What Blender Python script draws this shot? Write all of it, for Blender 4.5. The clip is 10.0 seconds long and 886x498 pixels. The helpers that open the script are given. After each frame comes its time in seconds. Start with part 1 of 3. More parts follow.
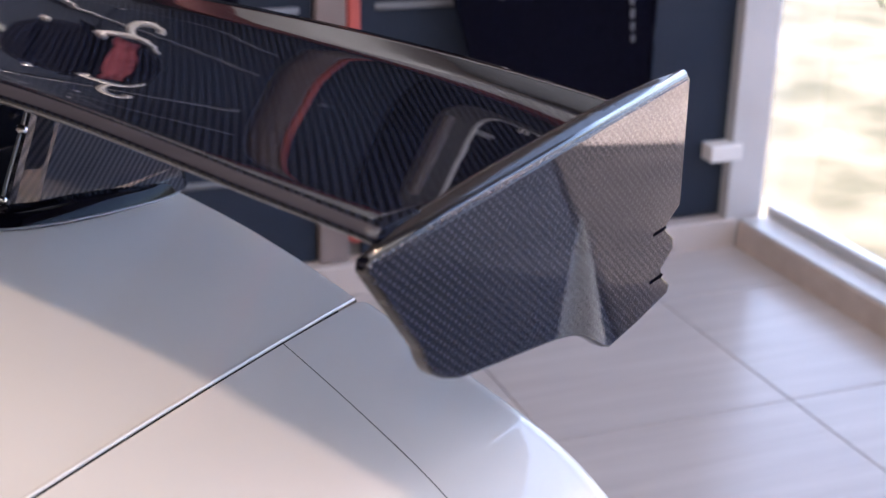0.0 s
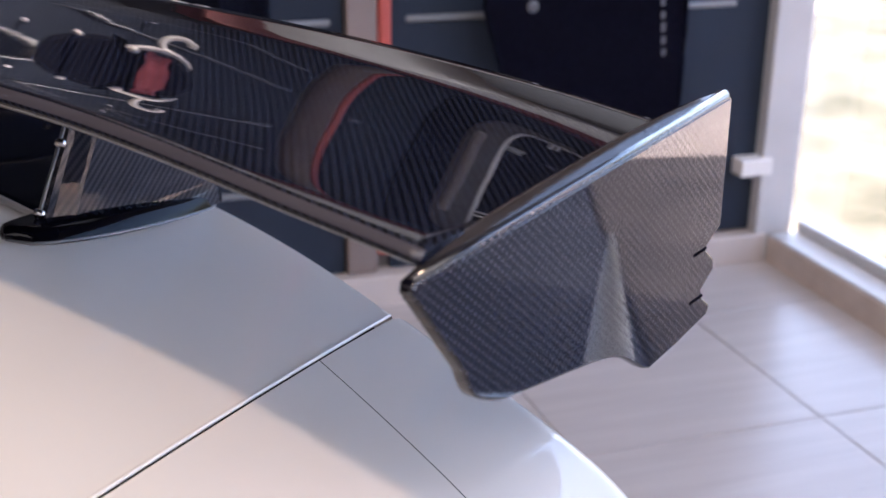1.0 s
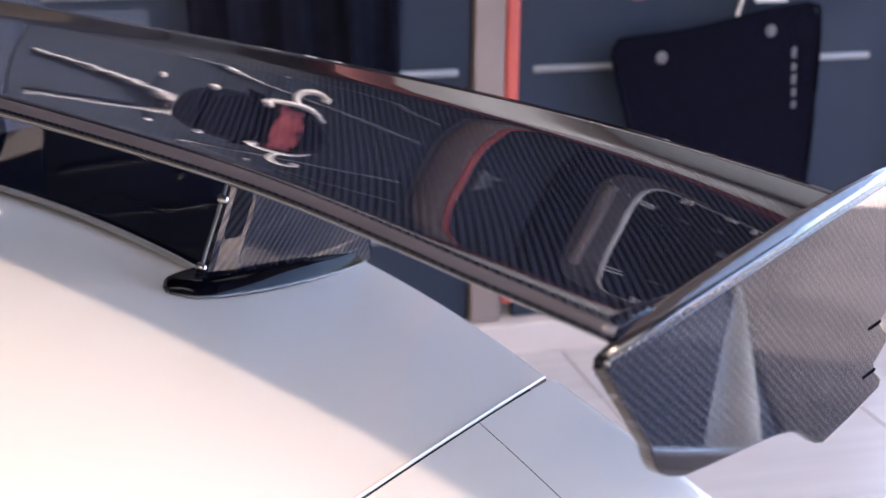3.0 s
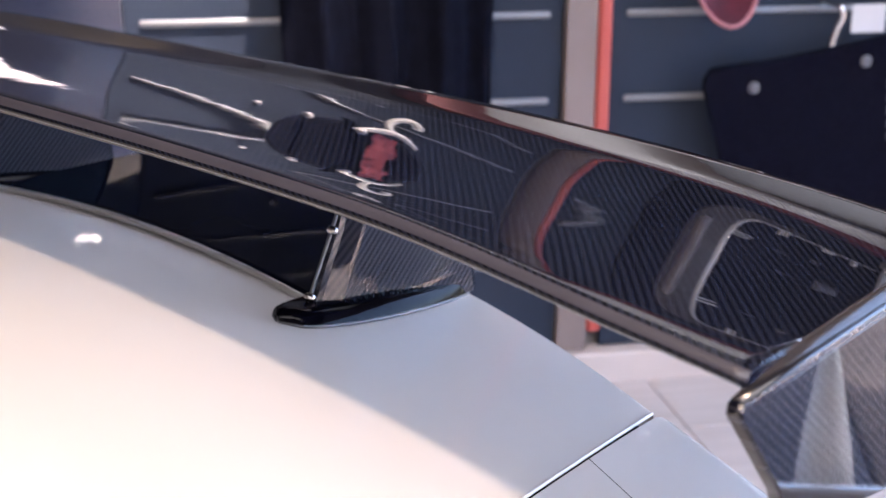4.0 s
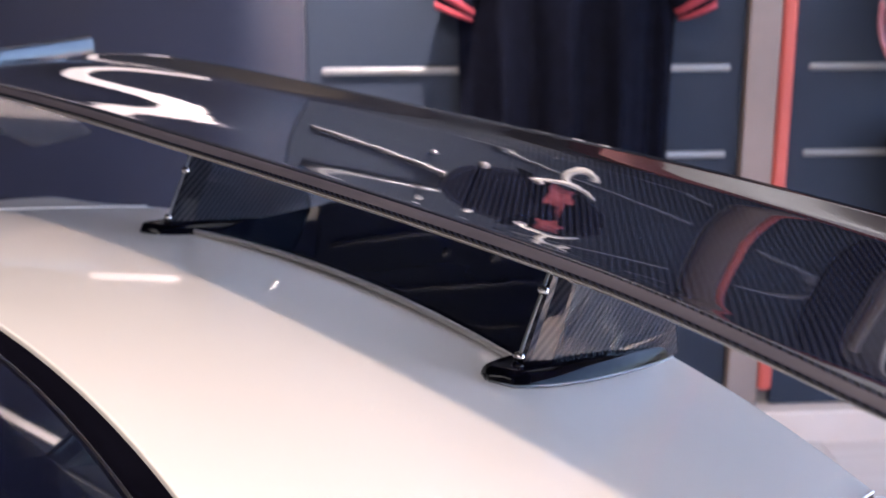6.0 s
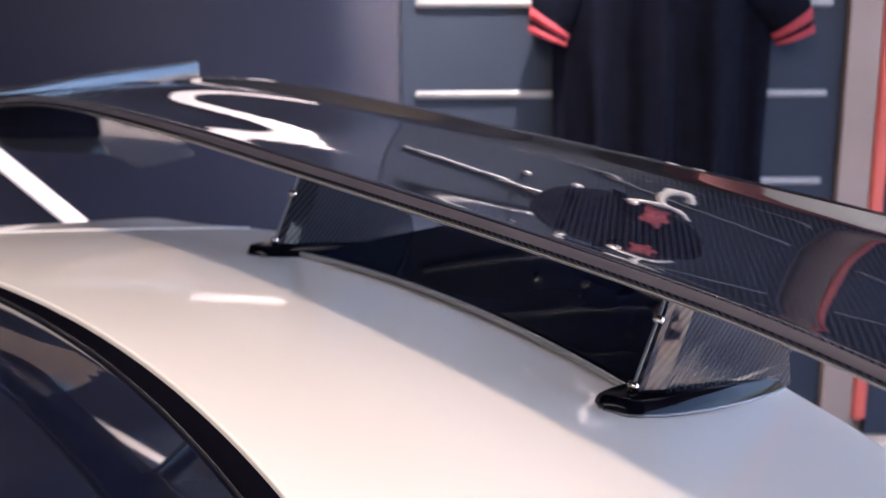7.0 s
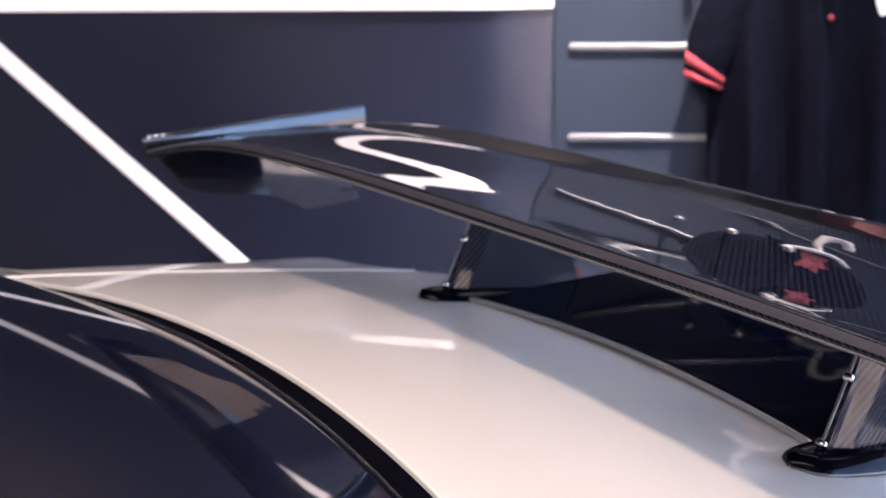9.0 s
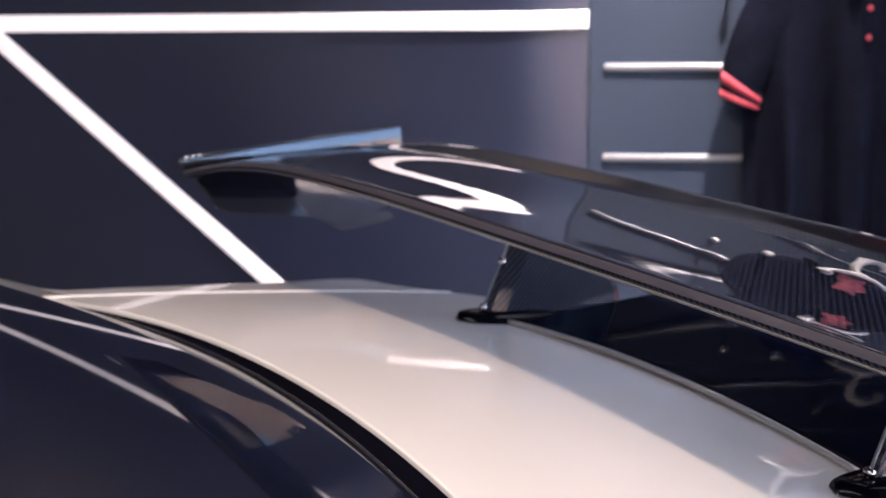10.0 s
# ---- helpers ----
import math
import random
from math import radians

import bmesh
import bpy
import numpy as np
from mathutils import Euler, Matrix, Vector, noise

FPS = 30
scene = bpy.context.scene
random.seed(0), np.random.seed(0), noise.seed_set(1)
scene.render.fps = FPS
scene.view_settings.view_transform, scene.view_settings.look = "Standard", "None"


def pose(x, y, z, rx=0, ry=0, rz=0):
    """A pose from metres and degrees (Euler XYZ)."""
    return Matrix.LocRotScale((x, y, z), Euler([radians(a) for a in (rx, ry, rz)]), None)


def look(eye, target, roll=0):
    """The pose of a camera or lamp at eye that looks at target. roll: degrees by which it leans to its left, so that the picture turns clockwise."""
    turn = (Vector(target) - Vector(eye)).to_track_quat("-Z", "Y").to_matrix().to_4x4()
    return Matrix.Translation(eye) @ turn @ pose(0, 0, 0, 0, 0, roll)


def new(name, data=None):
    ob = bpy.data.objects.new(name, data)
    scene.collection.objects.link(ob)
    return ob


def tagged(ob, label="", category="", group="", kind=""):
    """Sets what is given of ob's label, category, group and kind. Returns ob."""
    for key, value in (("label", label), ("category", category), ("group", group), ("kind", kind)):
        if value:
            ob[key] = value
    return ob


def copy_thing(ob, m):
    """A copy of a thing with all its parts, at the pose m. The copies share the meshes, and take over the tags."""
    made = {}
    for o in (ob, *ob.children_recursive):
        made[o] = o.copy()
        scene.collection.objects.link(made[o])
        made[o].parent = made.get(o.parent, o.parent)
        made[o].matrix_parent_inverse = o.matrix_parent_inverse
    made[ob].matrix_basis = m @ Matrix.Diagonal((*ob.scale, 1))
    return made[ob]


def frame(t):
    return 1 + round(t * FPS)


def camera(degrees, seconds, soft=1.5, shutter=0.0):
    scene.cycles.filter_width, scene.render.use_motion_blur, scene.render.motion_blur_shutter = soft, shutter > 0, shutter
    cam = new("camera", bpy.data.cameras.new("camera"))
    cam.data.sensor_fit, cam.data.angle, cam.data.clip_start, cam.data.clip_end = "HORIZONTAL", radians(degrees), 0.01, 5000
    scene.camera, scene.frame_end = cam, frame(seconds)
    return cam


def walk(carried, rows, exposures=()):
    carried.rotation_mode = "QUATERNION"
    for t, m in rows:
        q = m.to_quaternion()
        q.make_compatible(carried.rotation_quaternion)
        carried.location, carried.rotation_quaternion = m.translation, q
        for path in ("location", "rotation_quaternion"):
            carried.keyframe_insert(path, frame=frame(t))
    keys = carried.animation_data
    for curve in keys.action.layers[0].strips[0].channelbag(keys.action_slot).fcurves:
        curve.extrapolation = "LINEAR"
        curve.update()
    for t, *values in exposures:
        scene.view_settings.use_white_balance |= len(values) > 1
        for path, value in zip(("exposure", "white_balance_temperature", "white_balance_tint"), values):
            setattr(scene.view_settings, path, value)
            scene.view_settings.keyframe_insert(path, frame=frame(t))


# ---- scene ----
LENS = 37.11
cam = camera(LENS, 10.0, soft=1.5)
cam.data.dof.use_dof, cam.data.dof.focus_distance, cam.data.dof.aperture_fstop = True, 0.98, 9.2
ROWS = [
    (0.0, 0.2386, 0.1822, 1.3839, -20.91, -20.99, 0.92),
    (0.5, 0.2372, 0.1826, 1.3856, -20.46, -20.81, 0.97),
    (1.0, 0.2312, 0.1897, 1.3879, -19.75, -20.55, 1.00),
    (1.5, 0.2238, 0.1931, 1.3922, -18.75, -20.20, 0.97),
    (2.0, 0.2147, 0.1978, 1.3958, -17.54, -19.72, 0.87),
    (3.5, 0.1788, 0.2054, 1.4073, -13.12, -18.24, 0.29),
    (4.0, 0.1651, 0.2078, 1.4120, -11.27, -17.73, 0.24),
    (4.5, 0.1528, 0.2109, 1.4168, -9.55, -17.33, 0.19),
    (5.0, 0.1372, 0.2152, 1.4203, -7.93, -16.78, 0.18),
    (5.5, 0.1238, 0.2185, 1.4247, -6.31, -16.36, 0.12),
    (7.0, 0.0727, 0.2180, 1.4345, -1.18, -15.01, -0.12),
    (7.5, 0.0574, 0.2142, 1.4390, 0.44, -14.66, -0.28),
    (8.0, 0.0435, 0.2147, 1.4428, 2.05, -14.27, -0.38),
    (8.5, 0.0302, 0.2091, 1.4457, 3.34, -13.82, -0.46),
    (9.0, 0.0191, 0.2050, 1.4531, 4.52, -13.47, -0.55),
    (9.5, 0.0110, 0.2088, 1.4560, 5.30, -13.06, -0.64),
    (10.0, 0.0064, 0.2138, 1.4559, 5.79, -12.67, -0.63),
]
walk(cam, [(t, pose(x, y, z, 90 + pitch, 0, yaw) @ pose(0, 0, 0, 0, 0, roll)) for t, x, y, z, yaw, pitch, roll in ROWS],
     exposures=[(0.0, 2.18, 5950, 15), (2.0, 2.56, 5950, 15), (3.5, 3.00, 5950, 15), (5.5, 3.00, 5950, 15), (10.0, 2.89, 5850, 15)])

# ---- world, sun and lamps ----
world = bpy.data.worlds.new("sky")
scene.world = world
world.use_nodes = True
wn = world.node_tree.nodes
sky = wn.new("ShaderNodeTexSky")
sky.sky_type, sky.sun_disc = "NISHITA", False
sky.air_density, sky.dust_density, sky.ozone_density = 0.7, 4.0, 0.6
sky.sun_elevation, sky.sun_rotation = radians(42), radians(-27)
world.node_tree.links.new(sky.outputs[0], wn["Background"].inputs[0])
wn["Background"].inputs[1].default_value = 0.36
sun = new("sun", bpy.data.lights.new("sun", "SUN"))
sun.data.energy, sun.data.angle, sun.data.color = 2.6, radians(0.5), (1.0, 0.94, 0.85)
sun.matrix_world = look((0, 0, 0), (0.45, -0.89, -0.9))


def lamp(name, eye, target, width, depth, power, colour):
    ob = new(name, bpy.data.lights.new(name, "AREA"))
    ob.data.shape, ob.data.size, ob.data.size_y = "RECTANGLE", width, depth
    ob.data.energy, ob.data.color = power, colour
    ob.matrix_world = look(eye, target)
    return ob


CEIL = 3.35
lamp("ceiling_spot", (-0.35, -0.02, CEIL - 0.02), (-0.1, 1.45, 1.0), 0.15, 0.15, 7.0, (1.0, 0.69, 0.43))
lamp("ceiling_spot", (-0.62, 0.36, CEIL - 0.02), (-0.1, 1.45, 1.0), 0.15, 0.15, 4.0, (1.0, 0.71, 0.47))
lamp("ceiling_panel_lamp", (-0.2, -1.6, CEIL - 0.02), (-0.2, -1.6, 0), 4.6, 2.6, 28.0, (1.0, 0.90, 0.83))
# Added unseen lamp: brightens the wall head mirrored in the tail lip.
head_fill = lamp("wall_head_fill", (1.2, 2.85, CEIL - 0.03), (1.2, 3.40, 2.80), 2.0, 0.12, 1.15, (1.0, 0.94, 0.92))
head_fill.data.spread = radians(55)
# Unseen fill lamp, added to brighten the upper wall and display board.
upper = lamp("upper_wall_fill", (1.62, 2.75, CEIL - 0.02), (1.62, 2.75, 0), 1.4, 1.0, 1.3, (1.0, 0.97, 0.98))
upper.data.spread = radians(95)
down = lamp("ceiling_downlight", (0.55, 2.70, CEIL - 0.02), (0.10, 3.33, 1.15), 0.1, 0.1, 3.6, (1.0, 0.80, 0.66))
down.data.spread = radians(40)

# ---- materials ----
MATS = {}


def nodes_of(name):
    m = bpy.data.materials.new(name)
    m.use_nodes = True
    return m, m.node_tree.nodes, m.node_tree.links, m.node_tree.nodes["Principled BSDF"]


def noise_mix(n, l, low, high, scale, detail=4.0, stretch=(1, 1, 1), coords="Object"):
    """A colour that wanders between two, at the given scale."""
    tc, mp, nz = n.new("ShaderNodeTexCoord"), n.new("ShaderNodeMapping"), n.new("ShaderNodeTexNoise")
    mp.inputs["Scale"].default_value = stretch
    nz.inputs["Scale"].default_value, nz.inputs["Detail"].default_value = scale, detail
    l.new(tc.outputs[coords], mp.inputs[0])
    l.new(mp.outputs[0], nz.inputs["Vector"])
    ramp = n.new("ShaderNodeValToRGB")
    ramp.color_ramp.elements[0].color, ramp.color_ramp.elements[1].color = (*low, 1), (*high, 1)
    ramp.color_ramp.elements[0].position, ramp.color_ramp.elements[1].position = 0.3, 0.7
    l.new(nz.outputs["Fac"], ramp.inputs[0])
    return ramp.outputs[0], mp.outputs[0]


def surface(name, low, high=None, rough=0.5, scale=6.0, metal=0.0, coat=0.0, bump=0.0, bump_scale=60.0, stretch=(1, 1, 1), spec=0.5, rough_var=0.08, sheen=0.0):
    if name in MATS:
        return MATS[name]
    m, n, l, b = nodes_of(name)
    col, vec = noise_mix(n, l, low, high or low, scale, stretch=stretch)
    l.new(col, b.inputs["Base Color"])
    b.inputs["Metallic"].default_value, b.inputs["Coat Weight"].default_value = metal, coat
    b.inputs["Coat Roughness"].default_value, b.inputs["Specular IOR Level"].default_value = 0.03, spec
    b.inputs["Sheen Weight"].default_value = sheen
    nz = n.new("ShaderNodeTexNoise")
    nz.inputs["Scale"].default_value, nz.inputs["Detail"].default_value = bump_scale, 5
    l.new(vec, nz.inputs["Vector"])
    mr = n.new("ShaderNodeMapRange")
    mr.inputs["To Min"].default_value, mr.inputs["To Max"].default_value = max(rough - rough_var, 0.01), rough + rough_var
    l.new(nz.outputs["Fac"], mr.inputs["Value"])
    l.new(mr.outputs[0], b.inputs["Roughness"])
    if bump:
        bp = n.new("ShaderNodeBump")
        bp.inputs["Strength"].default_value, bp.inputs["Distance"].default_value = bump, 0.002
        l.new(nz.outputs["Fac"], bp.inputs["Height"])
        l.new(bp.outputs[0], b.inputs["Normal"])
    MATS[name] = m
    return m


def glow(name, colour, strength):
    m, n, l, b = nodes_of(name)
    b.inputs["Base Color"].default_value = (*colour, 1)
    b.inputs["Emission Color"].default_value, b.inputs["Emission Strength"].default_value = (*colour, 1), strength
    return m


def carbon(name, axes, cell, dark, light, coat_rough=0.02, coords="Object", floats=4.0, spec=0.0, rough=0.5, ior=1.42, dots=False, wave=0.0):
    """Lacquered two-by-two twill of warp and weft tows, in the plane of the two axes."""
    m, n, l, b = nodes_of(name)
    tc, sp = n.new("ShaderNodeTexCoord"), n.new("ShaderNodeSeparateXYZ")
    l.new(tc.outputs[coords], sp.inputs[0])

    def op(kind, a, c=None):
        o = n.new("ShaderNodeMath")
        o.operation = kind
        for k, v in enumerate((a, c)):
            if v is None:
                continue
            if isinstance(v, (int, float)):
                o.inputs[k].default_value = v
            else:
                l.new(v, o.inputs[k])
        return o.outputs[0]

    a, c = op("DIVIDE", sp.outputs[axes[0]], cell[0]), op("DIVIDE", sp.outputs[axes[1]], cell[1])
    ia, ic = op("FLOOR", a), op("FLOOR", c)
    over = op("LESS_THAN", op("FLOORED_MODULO", op("ADD", ia, ic), floats), floats / 2 - 0.5)
    fa, fc = op("FRACT", a), op("FRACT", c)
    # each tow is a rounded rib across its own width
    ra = op("MULTIPLY", op("MULTIPLY", fa, op("SUBTRACT", 1.0, fa)), 4.0)
    rc = op("MULTIPLY", op("MULTIPLY", fc, op("SUBTRACT", 1.0, fc)), 4.0)
    rib = op("ADD", op("MULTIPLY", over, ra), op("MULTIPLY", op("SUBTRACT", 1.0, over), rc))
    tone = op("ADD", op("MULTIPLY", over, 0.75), op("MULTIPLY", rib, 0.25))
    if dots:
        tone = op("MULTIPLY", over, op("POWER", op("MULTIPLY", ra, rc), 1.1))
    ramp = n.new("ShaderNodeValToRGB")
    ramp.color_ramp.elements[0].color, ramp.color_ramp.elements[1].color = (*dark, 1), (*light, 1)
    l.new(tone, ramp.inputs[0])
    l.new(ramp.outputs[0], b.inputs["Base Color"])
    b.inputs["Roughness"].default_value, b.inputs["Specular IOR Level"].default_value = rough, spec
    b.inputs["Coat Weight"].default_value, b.inputs["Coat Roughness"].default_value, b.inputs["Coat IOR"].default_value = 1.0, coat_rough, ior
    if wave:
        # faint unevenness of the lacquer
        nz, bp = n.new("ShaderNodeTexNoise"), n.new("ShaderNodeBump")
        nz.inputs["Scale"].default_value, nz.inputs["Detail"].default_value = 28.0, 1.0
        l.new(tc.outputs["Object"], nz.inputs["Vector"])
        bp.inputs["Strength"].default_value, bp.inputs["Distance"].default_value = wave, 0.0008
        l.new(nz.outputs["Fac"], bp.inputs["Height"])
        l.new(bp.outputs[0], b.inputs["Coat Normal"])
    return m


PAINT = surface("white_paint", (0.74, 0.73, 0.72), (0.78, 0.77, 0.76), rough=0.32, scale=2.0, coat=0.6, rough_var=0.02)
CARBON_TOP = carbon("carbon_twill_top", (0, 1), (0.0018, 0.0018), (0.0012, 0.0014, 0.0036), (0.0150, 0.0175, 0.0300), coords="UV", ior=1.28, wave=0.05)
CARBON_SIDE = carbon("carbon_twill_side", (0, 2), (0.0036, 0.0030), (0.0012, 0.0012, 0.005), (0.038, 0.037, 0.047), 0.006, floats=2.0, ior=1.58, dots=True)
# Paler base stands in for the wall reflected on the upper nose.
LIP = surface("lacquered_nose_pale_band", (0.042, 0.041, 0.056), (0.056, 0.054, 0.070), rough=0.42, spec=0.25, coat=0.5, rough_var=0.05, scale=90, stretch=(1, 0.15, 1))
TAIL_LIP = surface("lacquered_tail_lip", (0.006, 0.006, 0.009), (0.010, 0.010, 0.014), rough=0.35, coat=1.0, spec=0.0, rough_var=0.02, scale=40)
RIM = surface("lacquered_rim", (0.026, 0.023, 0.024), (0.036, 0.032, 0.033), rough=0.22, spec=0.12, coat=0.5, rough_var=0.04, scale=40)
CARBON_STRUT = carbon("carbon_twill_strut", (0, 2), (0.0021, -0.0021), (0.006, 0.007, 0.014), (0.050, 0.050, 0.058), 0.03, ior=1.36)
BRIM = surface("dark_red_brim", (0.045, 0.002, 0.006), (0.07, 0.003, 0.009), rough=0.35, scale=25, bump=0.2, bump_scale=500, spec=0.3)
PIPING = surface("pink_piping", (0.28, 0.10, 0.115), (0.35, 0.15, 0.165), rough=0.8)
LACQUER = surface("clear_lacquer_edge", (0.010, 0.010, 0.014), (0.018, 0.018, 0.024), rough=0.14, coat=0.6, rough_var=0.02, spec=0.4)
GLOSS_BLACK = surface("gloss_black", (0.002, 0.003, 0.008), (0.003, 0.004, 0.010), rough=0.10, coat=0.07, rough_var=0.02, spec=0.0)
SEAL = surface("black_rubber", (0.0025, 0.0025, 0.005), (0.004, 0.004, 0.008), rough=0.8, spec=0.0)
TINT = surface("tinted_window", (0.003, 0.004, 0.010), (0.005, 0.006, 0.014), rough=0.04, coat=0.17, rough_var=0.01, spec=0.05)
SILVER = surface("bright_trim", (0.66, 0.64, 0.62), (0.76, 0.74, 0.72), rough=0.20, metal=1.0)
FOOT = surface("satin_black", (0.002, 0.002, 0.004), (0.003, 0.003, 0.006), rough=0.12, coat=0.25, rough_var=0.02, spec=0.0)
WALLGREY = surface("slate_panel", (0.0178, 0.0252, 0.043), (0.0235, 0.033, 0.053), rough=0.6, spec=0.2, scale=1.5, bump=0.1, bump_scale=300)
FEATURE = surface("dark_feature_wall", (0.0095, 0.0122, 0.026), (0.0130, 0.0162, 0.033), rough=0.30, spec=0.38, scale=1.5, bump=0.1, bump_scale=300)
ALU = surface("aluminium_rail", (0.17, 0.178, 0.192), (0.21, 0.218, 0.233), rough=0.35, metal=0.3, stretch=(1, 30, 30))
TAN = surface("beige_post", (0.19, 0.153, 0.142), (0.225, 0.182, 0.170), rough=0.5)
RED = surface("red_post", (0.40, 0.072, 0.060), (0.46, 0.09, 0.072), rough=0.45)
WHITE = surface("white_render", (0.72, 0.70, 0.68), (0.80, 0.78, 0.76), rough=0.6, bump=0.15, bump_scale=150)
CEILING = surface("ceiling_paint", (0.24, 0.235, 0.24), (0.29, 0.285, 0.29), rough=0.8, scale=2.0)
TILE = surface("grey_porcelain", (0.42, 0.382, 0.367), (0.50, 0.46, 0.442), spec=0.35, rough=0.30, scale=7.0, stretch=(0.25, 3.0, 1), rough_var=0.06)
GROUT = surface("grout", (0.30, 0.29, 0.29), (0.36, 0.35, 0.35), rough=0.9)
FRAME = surface("white_aluminium", (0.50, 0.495, 0.50), (0.56, 0.555, 0.56), rough=0.4)
KERB = surface("beige_kerb", (0.50, 0.42, 0.37), (0.62, 0.53, 0.47), rough=0.7, scale=12, bump=0.2)
CLOTH = surface("black_pique", (0.0017, 0.0022, 0.0058), (0.0034, 0.0043, 0.0105), rough=0.85, scale=30, bump=0.5, bump_scale=700, spec=0.06)
REDCLOTH = surface("red_knit", (0.21, 0.018, 0.032), (0.27, 0.028, 0.042), rough=0.85, scale=60, bump=0.4, bump_scale=700)
WHITEPRINT = surface("white_print", (0.82, 0.81, 0.80), (0.88, 0.87, 0.86), rough=0.6)
GREYCLOTH = surface("grey_twill", (0.10, 0.102, 0.115), (0.13, 0.132, 0.145), rough=0.9, scale=60, bump=0.4, bump_scale=600)
CARPET = surface("black_carpet", (0.0026, 0.0026, 0.0068), (0.0052, 0.0052, 0.0115), rough=0.95, scale=80, bump=0.8, bump_scale=900, spec=0.05)
LED = glow("led_strip", (1.0, 0.93, 0.91), 0.050)
DRY = surface("dry_grass_ground", (0.042, 0.036, 0.012), (0.165, 0.135, 0.088), rough=0.95, scale=2.6, bump=0.6, bump_scale=20)
LEAF = surface("shrub_leaves", (0.10, 0.13, 0.05), (0.24, 0.22, 0.09), rough=0.8, scale=5)
PLASTER = surface("plain_plaster", (0.19, 0.18, 0.175), (0.23, 0.22, 0.21), rough=0.8, scale=1.5)


def glass_mat():
    m, n, l, b = nodes_of("clear_glass")
    b.inputs["Base Color"].default_value = (0.97, 0.99, 0.98, 1)
    b.inputs["Roughness"].default_value, b.inputs["IOR"].default_value = 0.0, 1.45
    b.inputs["Transmission Weight"].default_value = 1.0
    return m


GLASS = glass_mat()


# ---- building helpers ----
def part(name, bm, material, parent=None, label="", smooth=True, at=None):
    me = bpy.data.meshes.new(name)
    bmesh.ops.recalc_face_normals(bm, faces=bm.faces[:])
    bm.to_mesh(me)
    bm.free()
    for mt in (material if isinstance(material, (list, tuple)) else [material]):
        me.materials.append(mt)
    if smooth:
        for p in me.polygons:
            p.use_smooth = len(p.vertices) <= 6
    ob = new(name, me)
    if parent is not None:
        ob.parent = parent
    if at is not None:
        ob.matrix_basis = at
    if label:
        ob["label"] = label
    return ob


def empty(name, m):
    ob = new(name)
    ob.empty_display_size = 0.1
    ob.matrix_basis = m
    return ob


def sheet(rows, bm=None, closed=False):
    """A skin over rows of points."""
    bm = bm or bmesh.new()
    vs = [[bm.verts.new(p) for p in row] for row in rows]
    for a, b in zip(vs, vs[1:]):
        for k in range(len(a) if closed else len(a) - 1):
            j = (k + 1) % len(a)
            bm.faces.new((a[k], a[j], b[j], b[k]))
    return bm, vs


def box(x0, x1, y0, y1, z0, z1, bevel=0.0, seg=2, bm=None):
    own = bmesh.new()
    bmesh.ops.create_cube(own, size=1.0)
    for v in own.verts:
        v.co = ((x0 + x1) / 2 + v.co.x * (x1 - x0), (y0 + y1) / 2 + v.co.y * (y1 - y0), (z0 + z1) / 2 + v.co.z * (z1 - z0))
    if bevel:
        bmesh.ops.bevel(own, geom=own.edges[:], offset=bevel, segments=seg, profile=0.5, affect="EDGES")
    return own


def slab(outline, thick, bevel=0.0, seg=2):
    """An outline in x and z, made into a plate of that thickness along y, with rounded rims."""
    bm = bmesh.new()
    front = [bm.verts.new((x, -thick / 2, z)) for x, z in outline]
    back = [bm.verts.new((x, thick / 2, z)) for x, z in outline]
    n = len(outline)
    bm.faces.new(front)
    bm.faces.new(back[::-1])
    rims = []
    for k in range(n):
        j = (k + 1) % n
        bm.faces.new((front[k], back[k], back[j], front[j]))
        rims += [bm.edges.get((front[k], front[j])), bm.edges.get((back[k], back[j]))]
    bmesh.ops.recalc_face_normals(bm, faces=bm.faces[:])
    if bevel:
        bmesh.ops.bevel(bm, geom=rims, offset=bevel, segments=seg, profile=0.5, affect="EDGES")
    return bm


def tube(points, radius, sides=8, bm=None):
    """A round bar along points."""
    rows = []
    for k, p in enumerate(points):
        a, b = Vector(points[max(k - 1, 0)]), Vector(points[min(k + 1, len(points) - 1)])
        q = (b - a).to_track_quat("Z", "Y")
        rr = radius[k] if isinstance(radius, (list, tuple)) else radius
        rows.append([Vector(p) + q @ Vector((rr * math.cos(s), rr * math.sin(s), 0)) for s in (2 * math.pi * i / sides for i in range(sides))])
    bm, vs = sheet(rows, bm, closed=True)
    bm.faces.new(vs[0][::-1])
    bm.faces.new(vs[-1])
    return bm


def spline(points, steps=8):
    """A smooth line through points (Catmull-Rom)."""
    ps = [Vector(p) for p in points]
    out = []
    for k in range(len(ps) - 1):
        a, b, c, d = ps[max(k - 1, 0)], ps[k], ps[k + 1], ps[min(k + 2, len(ps) - 1)]
        for i in range(steps):
            t = i / steps
            out.append(0.5 * (2 * b + (c - a) * t + (2 * a - 5 * b + 4 * c - d) * t * t + (3 * b - a - 3 * c + d) * t ** 3))
    return out + [ps[-1]]


# ---- the room ----
WALL = 3.357
X0, X1, Y0 = -3.6, 2.40, -3.8

